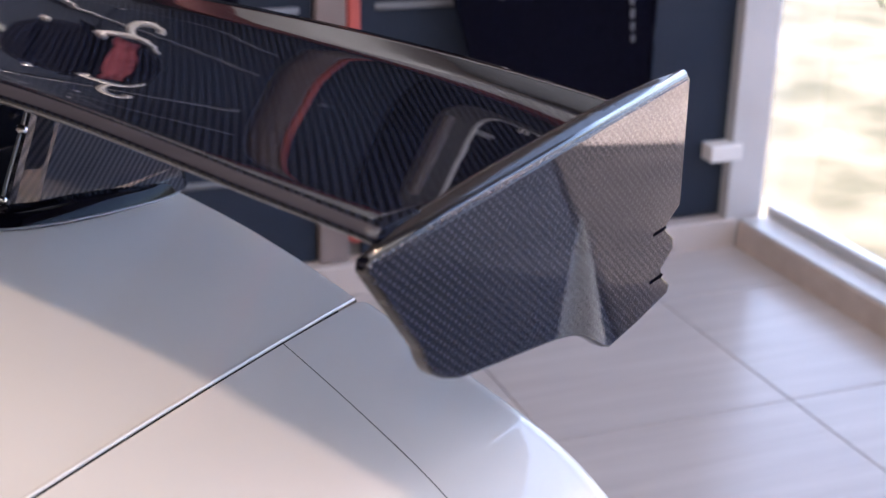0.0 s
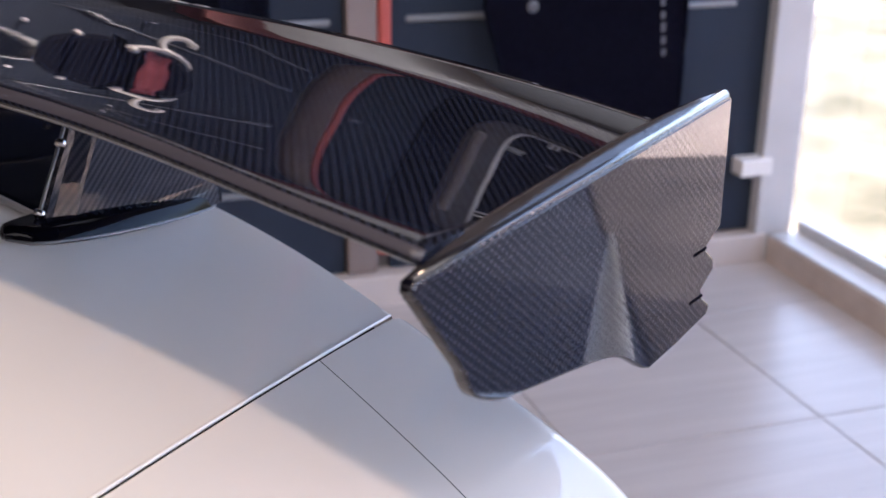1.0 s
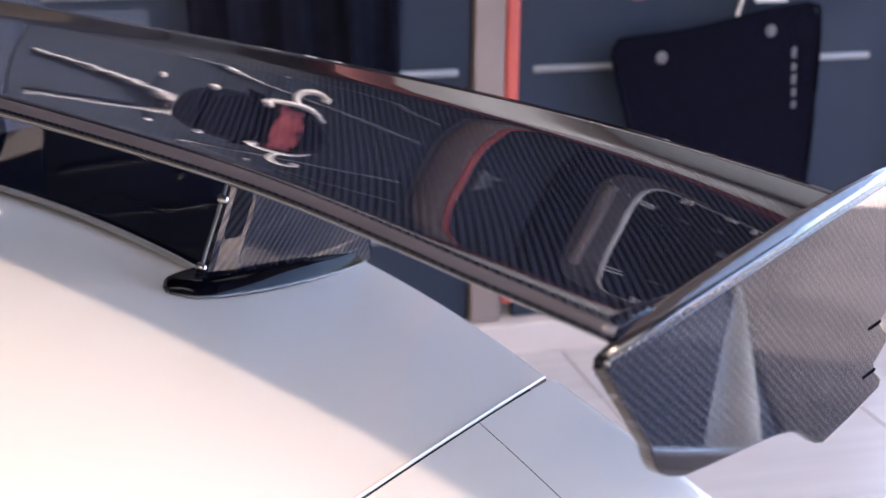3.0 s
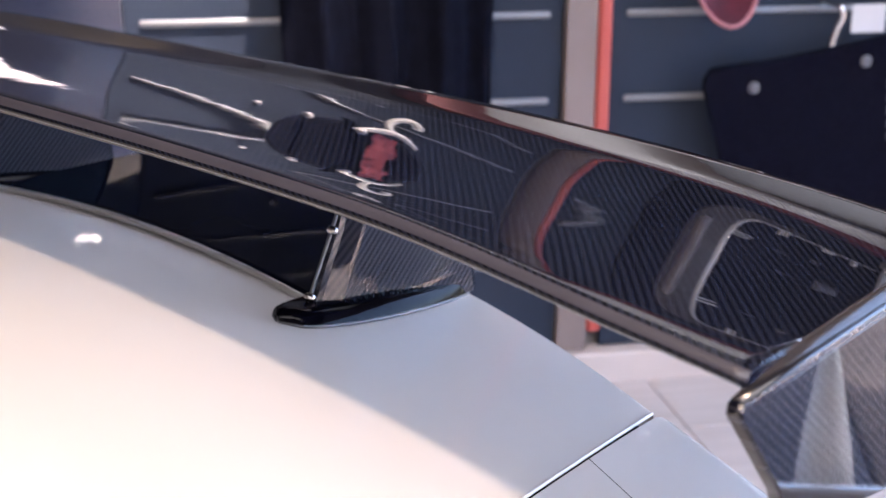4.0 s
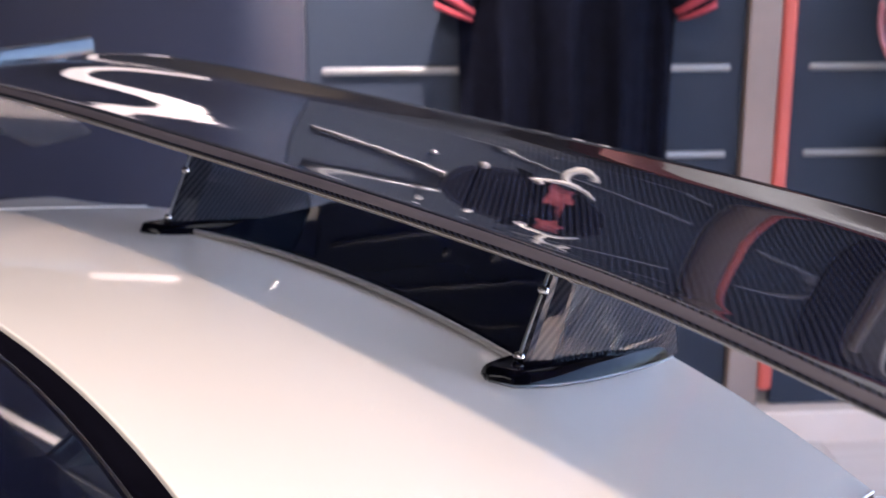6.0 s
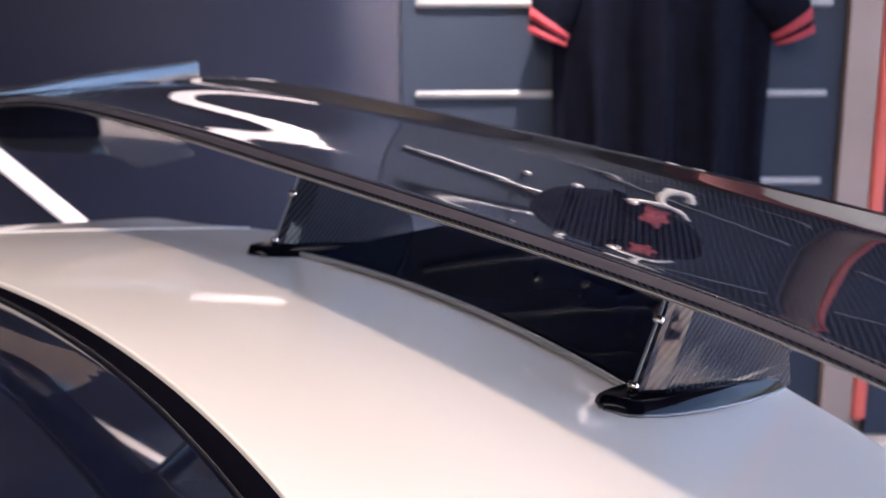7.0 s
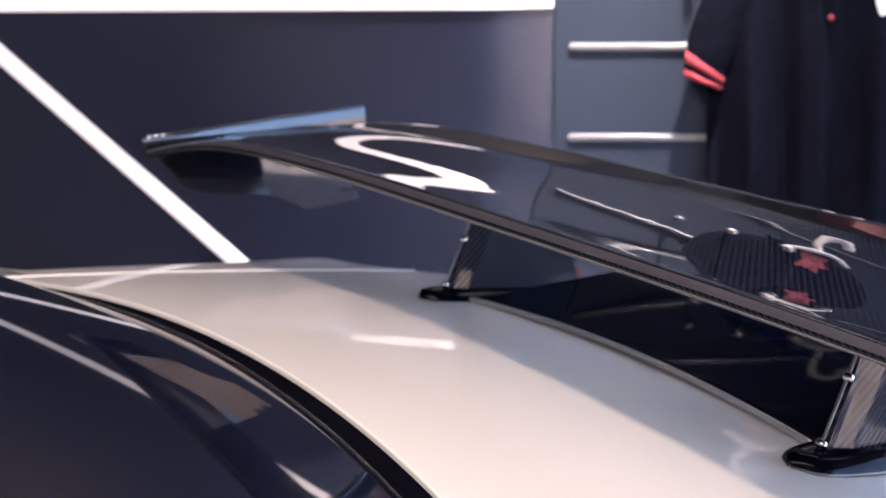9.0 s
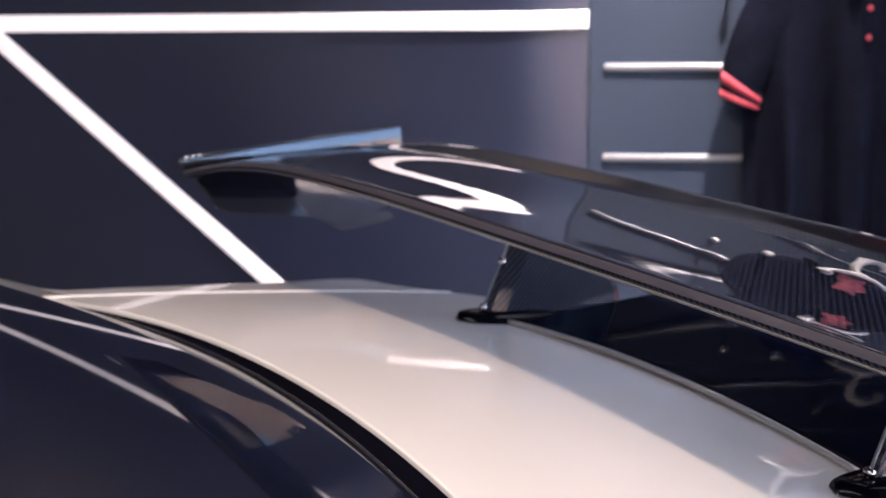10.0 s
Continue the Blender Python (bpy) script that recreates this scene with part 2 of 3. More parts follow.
floor = tagged(part("floor", box(X0, 2.6, Y0, WALL + 0.2, -0.12, -0.006), GROUT, smooth=False), "grey grout bed under pale porcelain floor tiles", "floor", kind="structure")
wall_back = tagged(part("wall_back", box(X0, 2.36, WALL + 0.03, WALL + 0.2, -0.1, CEIL), PLASTER, smooth=False), "plain plastered showroom wall behind the display panels", "wall", kind="structure")
tagged(part("wall_left", box(X0 - 0.15, X0, Y0, WALL + 0.2, -0.1, CEIL), PLASTER, smooth=False), "plain pale plastered showroom wall", "wall", kind="structure")
tagged(part("wall_front", box(X0, 2.6, Y0 - 0.15, Y0, -0.1, CEIL), PLASTER, smooth=False), "plain pale plastered showroom wall", "wall", kind="structure")
tagged(part("ceiling", box(X0 - 0.15, 2.6, Y0 - 0.15, WALL + 0.2, CEIL, CEIL + 0.15), CEILING, smooth=False), "grey painted showroom ceiling", "ceiling", kind="structure")
tagged(part("trim", box(X0, 2.36, WALL - 0.05, WALL + 0.03, -0.005, 0.085, 0.006), surface("plinth_render", (0.50, 0.445, 0.415), (0.57, 0.51, 0.475), rough=0.6, bump=0.15, bump_scale=150), smooth=False), "white rendered plinth along the foot of the display wall", "plinth", kind="structure")

# display panels of the merchandise wall, between z of the plinth and the red head trim
HEAD = 2.48


def panel(x0, x1):
    ob = tagged(part("display_panel", box(x0, x1, WALL, WALL + 0.026, 0.088, HEAD, 0.004), WALLGREY, smooth=False), "slate grey wall panel with horizontal aluminium display rails", "display panel", "display wall panels")
    return ob


panel_a, panel_b = panel(0.036, 1.094), panel(1.218, 2.352)
for ob, xa, xb in ((panel_a, 0.073, 1.060), (panel_b, 1.256, 2.215)):
    for k in range(-3, 5 if ob is panel_a else 4):
        z = 0.974 + 0.2145 * k
        h = 0.0090 if k < 2 else 0.0062
        bm = box(xa, 1.50 if ob is panel_b and k <= -2 else xb, WALL - 0.008, WALL + 0.004, z - h, z + h, 0.006, 3)
        part("rail", bm, ALU, ob, "pale aluminium rail")
post = tagged(part("divider_post", box(1.097, 1.176, WALL - 0.020, WALL + 0.03, 0.088, 1.46, 0.004), TAN, smooth=False), "beige divider post with a red edge between wall panels", "post")
part("red_edge", box(1.178, 1.214, WALL - 0.026, WALL + 0.03, 0.136, 1.46, 0.012, 4), RED, post, "orange red edge strip", smooth=False)
rows = [[(1.188 - 0.080 * math.cos(math.pi / 2 * k / 16), WALL - 0.062 * math.sin(math.pi / 2 * k / 16), z) for k in range(17)] + [(1.188, WALL + 0.03, z), (1.108, WALL + 0.03, z)] for z in (1.463, HEAD - 0.10)]
bm, vs = sheet(rows, closed=True)
bm.faces.new(vs[0][::-1])
bm.faces.new(vs[-1])
part("upper_post", bm, surface("bronze_post", (0.19, 0.145, 0.135), (0.23, 0.178, 0.165), rough=0.5), post, "brown rounded upper post")
part("red_edge", box(1.190, 1.213, WALL - 0.066, WALL + 0.03, 1.463, HEAD - 0.10, 0.004), RED, post, "orange red edge strip", smooth=False)
tagged(part("head_trim", box(0.036, 2.352, WALL - 0.10, WALL + 0.03, HEAD + 0.003, HEAD + 0.16, 0.006), surface("dark_red_trim", (0.19, 0.026, 0.034), (0.24, 0.035, 0.042), rough=0.5), smooth=False), "red trim along the head of the display wall", "trim", kind="structure")
tagged(part("wall_head", box(0.036, 2.352, WALL - 0.08, WALL + 0.03, HEAD + 0.163, CEIL, 0.0), WHITE, smooth=False), "white wall above the red head trim", "wall", kind="structure")

# dark feature wall with a rounded end and light strips
ARC = [(-0.170 + 0.387 * math.sin(radians(32) * i / 24), 3.30 + 0.387 * (1 - math.cos(radians(32) * i / 24))) for i in range(25)]
prof = [(X0, 3.30)] + ARC + [(0.035, WALL + 0.02)]
bm, _ = sheet([[(x, y, z) for x, y in prof] for z in (0.0, CEIL)])
feature = tagged(part("wall_feature", bm, FEATURE), "dark slate feature wall with rounded end and light strips", "wall", kind="structure")
for e in feature.data.edges:
    v = [feature.data.vertices[k].co for k in e.vertices]
    e.use_edge_sharp = all(abs(p.x - ARC[-1][0]) < 1e-4 for p in v)


def strip(a, b, wide):
    (xa, za), (xb, zb) = a, b
    d = Vector((xb - xa, 0, zb - za))
    bm = box(0, d.length, -0.006, 0.006, -wide / 2, wide / 2, 0.003)
    ob = part("light_strip", bm, LED, at=Matrix.Translation((xa, 3.296, za)) @ Matrix.Rotation(-math.atan2(d.z, d.x), 4, "Y"))
    return tagged(ob, "glowing white LED strip on the dark feature wall", "light strip", "light strips on the feature wall")


rows = []
for x, y in [(-3.2, 3.30)] + ARC:
    rows.append([(x, y + d, 1.300 + z) for d, z in ((0.004, -0.020), (-0.008, -0.020), (-0.010, -0.017), (-0.010, 0.017), (-0.008, 0.020), (0.004, 0.020))])
bm, vs = sheet(rows, closed=True)
bm.faces.new(vs[0][::-1])
bm.faces.new(vs[-1])
tagged(part("light_strip", bm, LED, smooth=False), "glowing white LED strip on the dark feature wall", "light strip", "light strips on the feature wall")
strip((-1.392, 1.279), (-0.52, 0.481), 0.040)

# window wall
corner = tagged(part("window_1", box(2.325, 2.446, WALL - 0.042, WALL + 0.2, 0.0, CEIL, 0.008), FRAME, smooth=False), "white aluminium window wall with tall clear glass", "window", kind="structure")
part("sill_plate", box(2.364, 2.475, Y0, WALL - 0.06, 0.079, 0.086, 0.002), FRAME, corner, smooth=False)
part("window_frame", box(2.455, 2.50, Y0, WALL - 0.06, 0.0865, 0.120, 0.004), FRAME, corner, smooth=False)
# Unseen window head and wall above, added to keep blue sky out of reflections.
part("window_head", box(2.455, 2.50, Y0, WALL - 0.06, 2.30, 2.40, 0.004), FRAME, corner, smooth=False)
tagged(part("sky_block_wall", box(2.44, 2.58, Y0, WALL - 0.05, 2.403, CEIL - 0.002), PLASTER, smooth=False), "plain unseen wall added above the window to block high sky", "wall", kind="structure")
pane = part("pane", box(2.474, 2.484, Y0, WALL + 0.0, 0.121, 2.298), GLASS, corner, smooth=False)
pane.visible_shadow = False
tagged(part("window_sill", box(2.36, 2.45, Y0, WALL - 0.055, -0.005, 0.078, 0.004), KERB, smooth=False), "low beige kerb under the window wall", "kerb", kind="structure")

# outside
bm, _ = sheet([[(2.53 + 160 * (i / 40) ** 2.2, -120 + 240 * j / 60, -0.10 - 0.02 * random.random()) for j in range(61)] for i in range(41)])
tagged(part("ground", bm, DRY), "sunlit dry grass and pale gravel ground outside", "ground", kind="structure")


# Unseen ground strips, added to give the endplate dark and brown reflections.
tagged(part("pavement", box(2.53, 5.2, -9.0, 1.27, -0.14, -0.085, 0.01), surface("dark_asphalt", (0.030, 0.030, 0.042), (0.052, 0.050, 0.065), rough=0.85, scale=3, bump=0.3), smooth=False), "unseen dark pavement strip added outside for endplate reflections", "pavement", kind="structure")
tagged(part("planting_bed", box(2.53, 5.2, 1.275, 3.1, -0.15, -0.075, 0.02), surface("brown_soil", (0.065, 0.050, 0.045), (0.11, 0.085, 0.075), rough=0.95, scale=4, bump=0.9, bump_scale=40), smooth=False), "unseen bare brown bed added outside for endplate reflections", "planting bed", kind="structure")

# Unseen pale strip, added as a bright warm surface for reflections.
tagged(part("road", box(5.205, 16.0, -30.0, 2.6, -0.16, -0.08, 0.01), surface("pale_concrete", (0.45, 0.345, 0.28), (0.56, 0.44, 0.37), rough=0.85, scale=2, bump=0.2), smooth=False), "unseen pale concrete strip added beyond the dark pavement for reflections", "road", kind="structure")
# Unseen wall, added to hide horizon sky and warm the feature wall's reflection.
tagged(part("warm_reflector_wall", box(16.0, 16.3, -30.0, 0.9, -0.1, 3.4, 0.02), surface("beige_render", (0.46, 0.34, 0.27), (0.58, 0.44, 0.36), rough=0.85, scale=1.2, bump=0.3), smooth=False), "unseen beige wall added beyond the road as a warm reflector", "wall", kind="structure")


def shrubs():
    bm = bmesh.new()
    rng = random.Random(5)
    for _ in range(90):
        cx, cy, r = 5.0 + 10 * rng.random(), 2.0 + 16 * rng.random(), 0.12 + 0.3 * rng.random()
        for _ in range(70):
            d = Vector((rng.gauss(0, 1), rng.gauss(0, 1), abs(rng.gauss(0, 0.8))))
            p = Vector((cx, cy, -0.1)) + d * r * 0.6
            t = Vector((rng.gauss(0, 1), rng.gauss(0, 1), rng.gauss(0, 1))).normalized() * 0.05
            s = t.cross(Vector((rng.gauss(0, 1), rng.gauss(0, 1), rng.gauss(0, 1)))).normalized() * 0.02
            bm.faces.new([bm.verts.new(p + q) for q in (-t, s, t, -s)])
    return tagged(part("shrub_patch", bm, LEAF, smooth=False), "low sunlit shrubs and dry weeds on the ground", "shrubs", kind="stuff")


shrubs()
# Unseen cone, added for the pale wedge mirrored in the near endplate.
tagged(part("bollard", tube([(2.80, 1.125, -0.12), (2.80, 1.125, 0.08), (2.80, 1.125, 0.25), (2.80, 1.125, 0.37), (2.80, 1.125, 0.39)], [0.080, 0.058, 0.031, 0.009, 0.003], 18), WHITE), "unseen white cone added outside to make a pale wedge reflection", "bollard")

# ---- things on the display wall ----
def polo(cx, top, m):
    """A polo shirt hung flat on the wall: body, sleeves with striped cuffs, collar, print."""
    ob = tagged(empty("polo_shirt", m), "black polo shirt with red striped cuffs hung on wall rails", "shirt")
    half = [(0.095, 0.075), (0.080, 0.12), (0.035, 0.19), (-0.06, 0.245), (-0.20, 0.258), (-0.40, 0.255), (-0.62, 0.250), (-0.76, 0.262), (-0.80, 0.266)]
    line = spline([(w, 0, z) for z, w in half], 6)
    rows = []
    for p in line:
        row = []
        for k in range(49):
            u = k / 48 * 2 - 1
            fold = 0.030 * math.sin(u * 11 + 0.9 * math.sin(p.z * 3)) * max(0.0, min(1, -p.z * 2.5)) + 0.006 * math.sin(u * 29 + p.z * 5) * max(0.0, min(1, -p.z * 2))
            row.append((p.x * u, -0.045 * math.sqrt(max(0.0, 1 - u * u)) + fold * (1 - u ** 8), p.z))
        rows.append(row)
    bm, _ = sheet(rows)
    bm2 = bm
    back = [[(x, 0.012, z) for x, y, z in row] for row in rows]
    sheet(back, bm2)
    part("shirt_body", bm2, CLOTH, ob)
    for s in (-1, 1):
        # a sleeve: flattened tube from the armhole to the cuff
        outer = spline([(-0.185, 0, 0.030), (-0.262, 0, -0.090), (-0.305, 0, -0.215), (-0.314, 0, -0.315)], 5)
        inner = spline([(-0.150, 0, -0.18), (-0.190, 0, -0.25), (-0.215, 0, -0.30), (-0.226, 0, -0.347)], 5)

        def ring(k, grow=0.0):
            f = min(int(k), len(outer) - 2)
            p, q = outer[f].lerp(outer[f + 1], k - f), inner[f].lerp(inner[f + 1], k - f)
            c, h = (p + q) / 2, (p - q) / 2
            h *= 1 + grow * 12
            out = 0.040 * k / len(outer) if s > 0 else 0.0
            return [(-s * (c.x + h.x * math.cos(w)) + out, (0.028 + grow) * math.sin(w) - 0.018, c.z + 0.018 * k / len(outer) + h.z * math.cos(w)) for w in (2 * math.pi * i / 22 for i in range(22))]

        sleeve = part("sleeve", sheet([ring(k) for k in range(len(outer))], closed=True)[0], CLOTH, ob)
        for k in (11.6, 13.7):
            part("cuff_stripe", sheet([ring(k, -0.001), ring(k, 0.0025), ring(k + 1.3, 0.0025), ring(k + 1.3, -0.001)], closed=True)[0], REDCLOTH, sleeve, "red knitted stripe")
    for s in (-1, 1):
        bm, _ = sheet([[(s * (0.010 + 0.045 * t) + s * 0.040 * w, -0.062 + 0.022 * w, 0.100 - 0.105 * (1 - t) * (1 - 0.2 * w) + 0.012 * w) for w in (0, 0.5, 1)] for t in (0, 0.25, 0.5, 0.75, 1.0)])
        part("collar", bm, CLOTH, ob)
    tape = [(-0.034, 0.020), (0.0, 0.012), (0.026, 0.016), (0.024, -0.012), (0.040, -0.034), (0.020, -0.046), (0.018, -0.066), (-0.012, -0.060), (-0.036, -0.062), (-0.028, -0.030), (-0.038, -0.010)]
    part("inner_neck", slab([(p.x, p.z) for p in spline([(x, 0, z) for x, z in tape + tape[:1]], 4)[:-1]], 0.006, 0.002), surface("dark_red_tape", (0.16, 0.016, 0.028), (0.42, 0.10, 0.12), rough=0.8, scale=45), ob, "red inner neck tape", at=Matrix.Translation((0.040, -0.058, 0.072)))
    part("placket", box(-0.014, 0.014, -0.056, -0.050, -0.20, -0.005, 0.002), CLOTH, ob)
    for z in (-0.10, -0.164):
        bm = bmesh.new()
        bmesh.ops.create_uvsphere(bm, u_segments=12, v_segments=8, radius=0.007, matrix=Matrix.Translation((0.004, -0.057, z)) @ Matrix.Diagonal((1, 0.5, 1, 1)))
        part("button", bm, REDCLOTH, ob, "small red button")
    part("chest_print", slab([(0.100, -0.125), (0.128, -0.12), (0.134, -0.157), (0.112, -0.163)], 0.003, 0.001), WHITEPRINT, ob, "small pale chest print", at=Matrix.Translation((0, -0.051, 0)))
    line = spline([(-0.050, -0.056, 0.070), (-0.01, -0.062, 0.096), (0.045, -0.068, 0.118), (0.085, -0.064, 0.110), (0.120, -0.056, 0.084)], 6)
    hanger = part("hanger", tube(line, [0.005 + 0.007 * math.sin(math.pi * i / 24) for i in range(25)]), WHITEPRINT, ob, "white plastic hanger with a hook")
    line = spline([(0.035, -0.064, 0.118), (0.018, -0.060, 0.165), (0.024, -0.057, 0.212), (0.052, -0.055, 0.238), (0.082, -0.053, 0.226), (0.088, -0.053, 0.200)], 6)
    part("hanger_hook", tube(line, [0.009 + 0.006 * math.sin(math.pi * i / 40) for i in range(31)]), WHITEPRINT, hanger)
    return ob


polo(0.55, 1.48, Matrix.Translation((0.650, WALL - 0.045, 1.425)))


def peg(x, z, out=0.05, size=0.010):
    bm = tube([(0, 0.012, 0), (0, -out, 0), (0, -out - 0.005, 0)], [0.005, 0.005, 0.004], 10)
    ob = tagged(part("wall_peg", bm, SILVER, at=Matrix.Translation((x, WALL, z))), "short chrome peg in the display wall", "peg", "pegs on the display wall")
    knob = bmesh.new()
    bmesh.ops.create_uvsphere(knob, u_segments=14, v_segments=10, radius=size, matrix=Matrix.Translation((0, -out - 0.01, 0)))
    part("knob", knob, surface("satin_silver", (0.62, 0.60, 0.59), (0.72, 0.70, 0.69), rough=0.34, metal=0.5), ob)
    return ob


peg(0.484, 1.480, 0.085, 0.014)
peg(0.616, 1.490, 0.125, 0.015)
peg(0.365, 1.460)
peg(0.610, 1.715)


def cap(m):
    ob = tagged(empty("baseball_cap", m), "grey cap with red brim hanging on a wall hook", "cap", "caps on the display wall")
    rows = []
    for i in range(13):
        a = math.pi / 2 * i / 12
        rows.append([(0.080 * math.cos(a) * math.cos(q), -0.02 - 0.05 * math.sin(a), 0.125 + 0.095 * math.cos(a) * math.sin(q)) for q in (2 * math.pi * k / 28 for k in range(28))])
    part("crown", sheet(rows, closed=True)[0], GREYCLOTH, ob)
    rows = []
    for i in range(9):
        t = i / 8
        rows.append([((0.070 + 0.022 * t) * math.cos(q) * (1.0 - 0.05 * math.sin(q)), -0.050 - 0.045 * t * math.sin(q) ** 2 - 0.01 * t, 0.115 - (0.055 + 0.095 * t) * math.sin(q)) for q in (-0.25 + (math.pi + 0.5) * k / 30 for k in range(31))])
    bm, _ = sheet(rows)
    brim = part("brim", bm, BRIM, ob, "dark red brim")
    sol = brim.modifiers.new("thickness", "SOLIDIFY")
    sol.thickness = 0.004
    part("brim_edge", tube(rows[-1], 0.0055), PIPING, brim, "pale pink piping")
    knob = bmesh.new()
    bmesh.ops.create_uvsphere(knob, u_segments=12, v_segments=8, radius=0.008, matrix=Matrix.Translation((0.012, -0.098, 0.075)))
    part("hook_tip", knob, SILVER, ob, "round bright hook tip")
    part("hook", tube([(0, 0.05, 0.17), (0, -0.03, 0.17), (0, -0.04, 0.18)], 0.003), SILVER, ob)
    return ob


c = cap(Matrix.Translation((1.476, WALL - 0.035, 0.988)))
copy_thing(c, Matrix.Translation((2.023, WALL - 0.035, 0.988)))


def mat_thing():
    ob = tagged(empty("car_floor_mat", Matrix.Translation((-0.048, WALL - 0.095, 0.010))), "black carpet car mat hanging slanted on the display wall", "floor mat")
    out = [(1.482, 0.780), (1.480, 0.805), (1.492, 0.826), (1.515, 0.836), (1.70, 0.858), (1.96, 0.905), (2.02, 0.905), (2.045, 0.87), (2.052, 0.62), (2.04, 0.36), (2.00, 0.30), (1.66, 0.28), (1.60, 0.32), (1.535, 0.60)]
    part("carpet", slab(out, 0.014, 0.004), CARPET, ob)
    ring = [(x, -0.006, z) for x, z in out]
    part("binding", tube(spline(ring + ring[:1], 4), 0.006), CLOTH, ob, "black stitched binding")
    for x, z in ((1.610, 0.785), (1.908, 0.843)):
        bm = bmesh.new()
        bmesh.ops.create_cone(bm, cap_ends=True, segments=20, radius1=0.017, radius2=0.012, depth=0.008, matrix=Matrix.Translation((x, -0.010, z)) @ Matrix.Rotation(radians(90), 4, "X"))
        part("fastener", bm, GREYCLOTH, ob, "round grey fastener", smooth=False)
    # lettering too soft to read
    for k, (z, h) in enumerate(((0.785, 0.026), (0.747, 0.018), (0.715, 0.024), (0.680, 0.020), (0.648, 0.018))):
        part("lettering_bar", box(1.972 + 0.003 * k, 1.984 + 0.003 * k, -0.0105, -0.0075, z - h / 2, z + h / 2, 0.001), GREYCLOTH, ob, "pale embroidered mark", smooth=False)
    part("hook", tube(spline([(1.815, 0.09, 0.985), (1.815, -0.02, 0.985), (1.818, -0.03, 0.96), (1.808, -0.025, 0.925), (1.805, -0.012, 0.885)], 5), 0.008), SILVER, ob, "bright metal hook")
    part("price_tag", box(1.850, 1.940, -0.022, -0.018, 0.918, 0.988, 0.001), surface("paper", (0.42, 0.42, 0.42), (0.48, 0.48, 0.48), rough=0.7), ob, "white paper tag", smooth=False)
    return ob


mat_thing()

tagged(part("wall_fitting", box(2.248, 2.35, WALL - 0.06, WALL - 0.001, 0.268, 0.318, 0.004), WHITE, smooth=False), "small white box fitting at the foot of the wall", "fitting")
poster = tagged(part("framed_display", box(1.46, 2.335, WALL - 0.030, WALL - 0.010, 1.50, 2.30, 0.004), CARPET, smooth=False), "black display board with a white border on the wall", "display board")
line = spline([(1.730, WALL - 0.034, 1.53), (1.735, WALL - 0.034, 1.78), (1.750, WALL - 0.034, 2.05), (1.790, WALL - 0.034, 2.165), (1.88, WALL - 0.034, 2.195), (2.30, WALL - 0.034, 2.21)], 6)
part("border", tube(line, [0.013 - 0.006 * i / 30 for i in range(31)]), WHITEPRINT, poster, "white border")
for x, z, w, h in ((1.782, 1.90, 0.07, 0.012), (1.777, 1.872, 0.06, 0.010), (1.89, 2.15, 0.016, 0.09), (1.915, 2.155, 0.014, 0.08), (2.09, 2.17, 0.05, 0.035), (2.2, 2.155, 0.02, 0.08)):
    part("clip", box(x - w / 2, x + w / 2, WALL - 0.046, WALL - 0.0285, z - h / 2, z + h / 2, 0.003), WHITEPRINT, poster, "white clip", smooth=False)
outer = spline([(1.602, 0, 1.505), (1.600, 0, 1.75), (1.606, 0, 1.98), (1.640, 0, 2.14), (1.72, 0, 2.235), (1.84, 0, 2.262), (1.98, 0, 2.265)], 4)
inner = spline([(1.98, 0, 2.212), (1.88, 0, 2.205), (1.785, 0, 2.172), (1.742, 0, 2.05), (1.728, 0, 1.78), (1.722, 0, 1.505)], 4)
part("padded_panel", slab([(p.x, p.z) for p in outer + inner], 0.022, 0.007, 3), surface("brown_grey_vinyl", (0.070, 0.060, 0.056), (0.10, 0.086, 0.080), rough=0.55, scale=20, bump=0.3, bump_scale=300), poster, "brown grey padded panel with a rounded corner", at=Matrix.Translation((0, WALL - 0.034, 0)))
for x, z, w, h in ((1.99, 1.64, 0.10, 0.16), (2.13, 1.70, 0.09, 0.13), (2.06, 1.93, 0.035, 0.030), (1.93, 1.88, 0.05, 0.012)):
    part("pack", box(x - w / 2, x + w / 2, WALL - 0.052, WALL - 0.029, z - h / 2, z + h / 2, 0.006, 2), GREYCLOTH, poster, "small dark grey pack")
bm = tube([(1.632, WALL - 0.062, 1.60), (1.632, WALL - 0.062, 1.61), (1.632, WALL - 0.062, 1.90), (1.634, WALL - 0.060, 1.93)], [0.012, 0.020, 0.020, 0.010], 20)
tagged(part("grey_roll", bm, surface("grey_felt", (0.24, 0.21, 0.20), (0.31, 0.275, 0.26), rough=0.8, scale=30, bump=0.4, bump_scale=300)), "grey padded roll standing on the black display board", "roll")


# ---- the car ----
CAR = Matrix.Translation((-0.0896, 1.4751, 0.0)) @ Matrix.Rotation(radians(35.304), 4, "Z")
car = tagged(empty("sports_car", CAR), "white sports car with a carbon fibre rear wing", "car")


def deck_z(x, y):
    """Height of the rear body over the floor; x runs to the rear, y to the far side."""
    a = abs(y)
    z = 1.024 - 0.105 * x - 0.1 * y * y - 0.05 * x * x
    z -= 1.6 * max(0.0, a - 0.84) ** 2
    if y < 0:
        z -= 0.9 * max(0.0, a - 0.80) ** 2
    else:
        z += 0.0075 * math.exp(-((x - 0.25) / 0.09) ** 2 - ((y - 0.82) / 0.07) ** 2)
    return z


def front_edge(y):
    return -0.150 - 0.005 * y - 0.205 * y * y


def tail_edge(y):
    return 0.44 - 0.30 * y * y + 0.26 * max(0.0, abs(y) - 0.62) ** 1.6


def shut_line(x):
    return 0.62 + 0.196 * (0.318 - x)


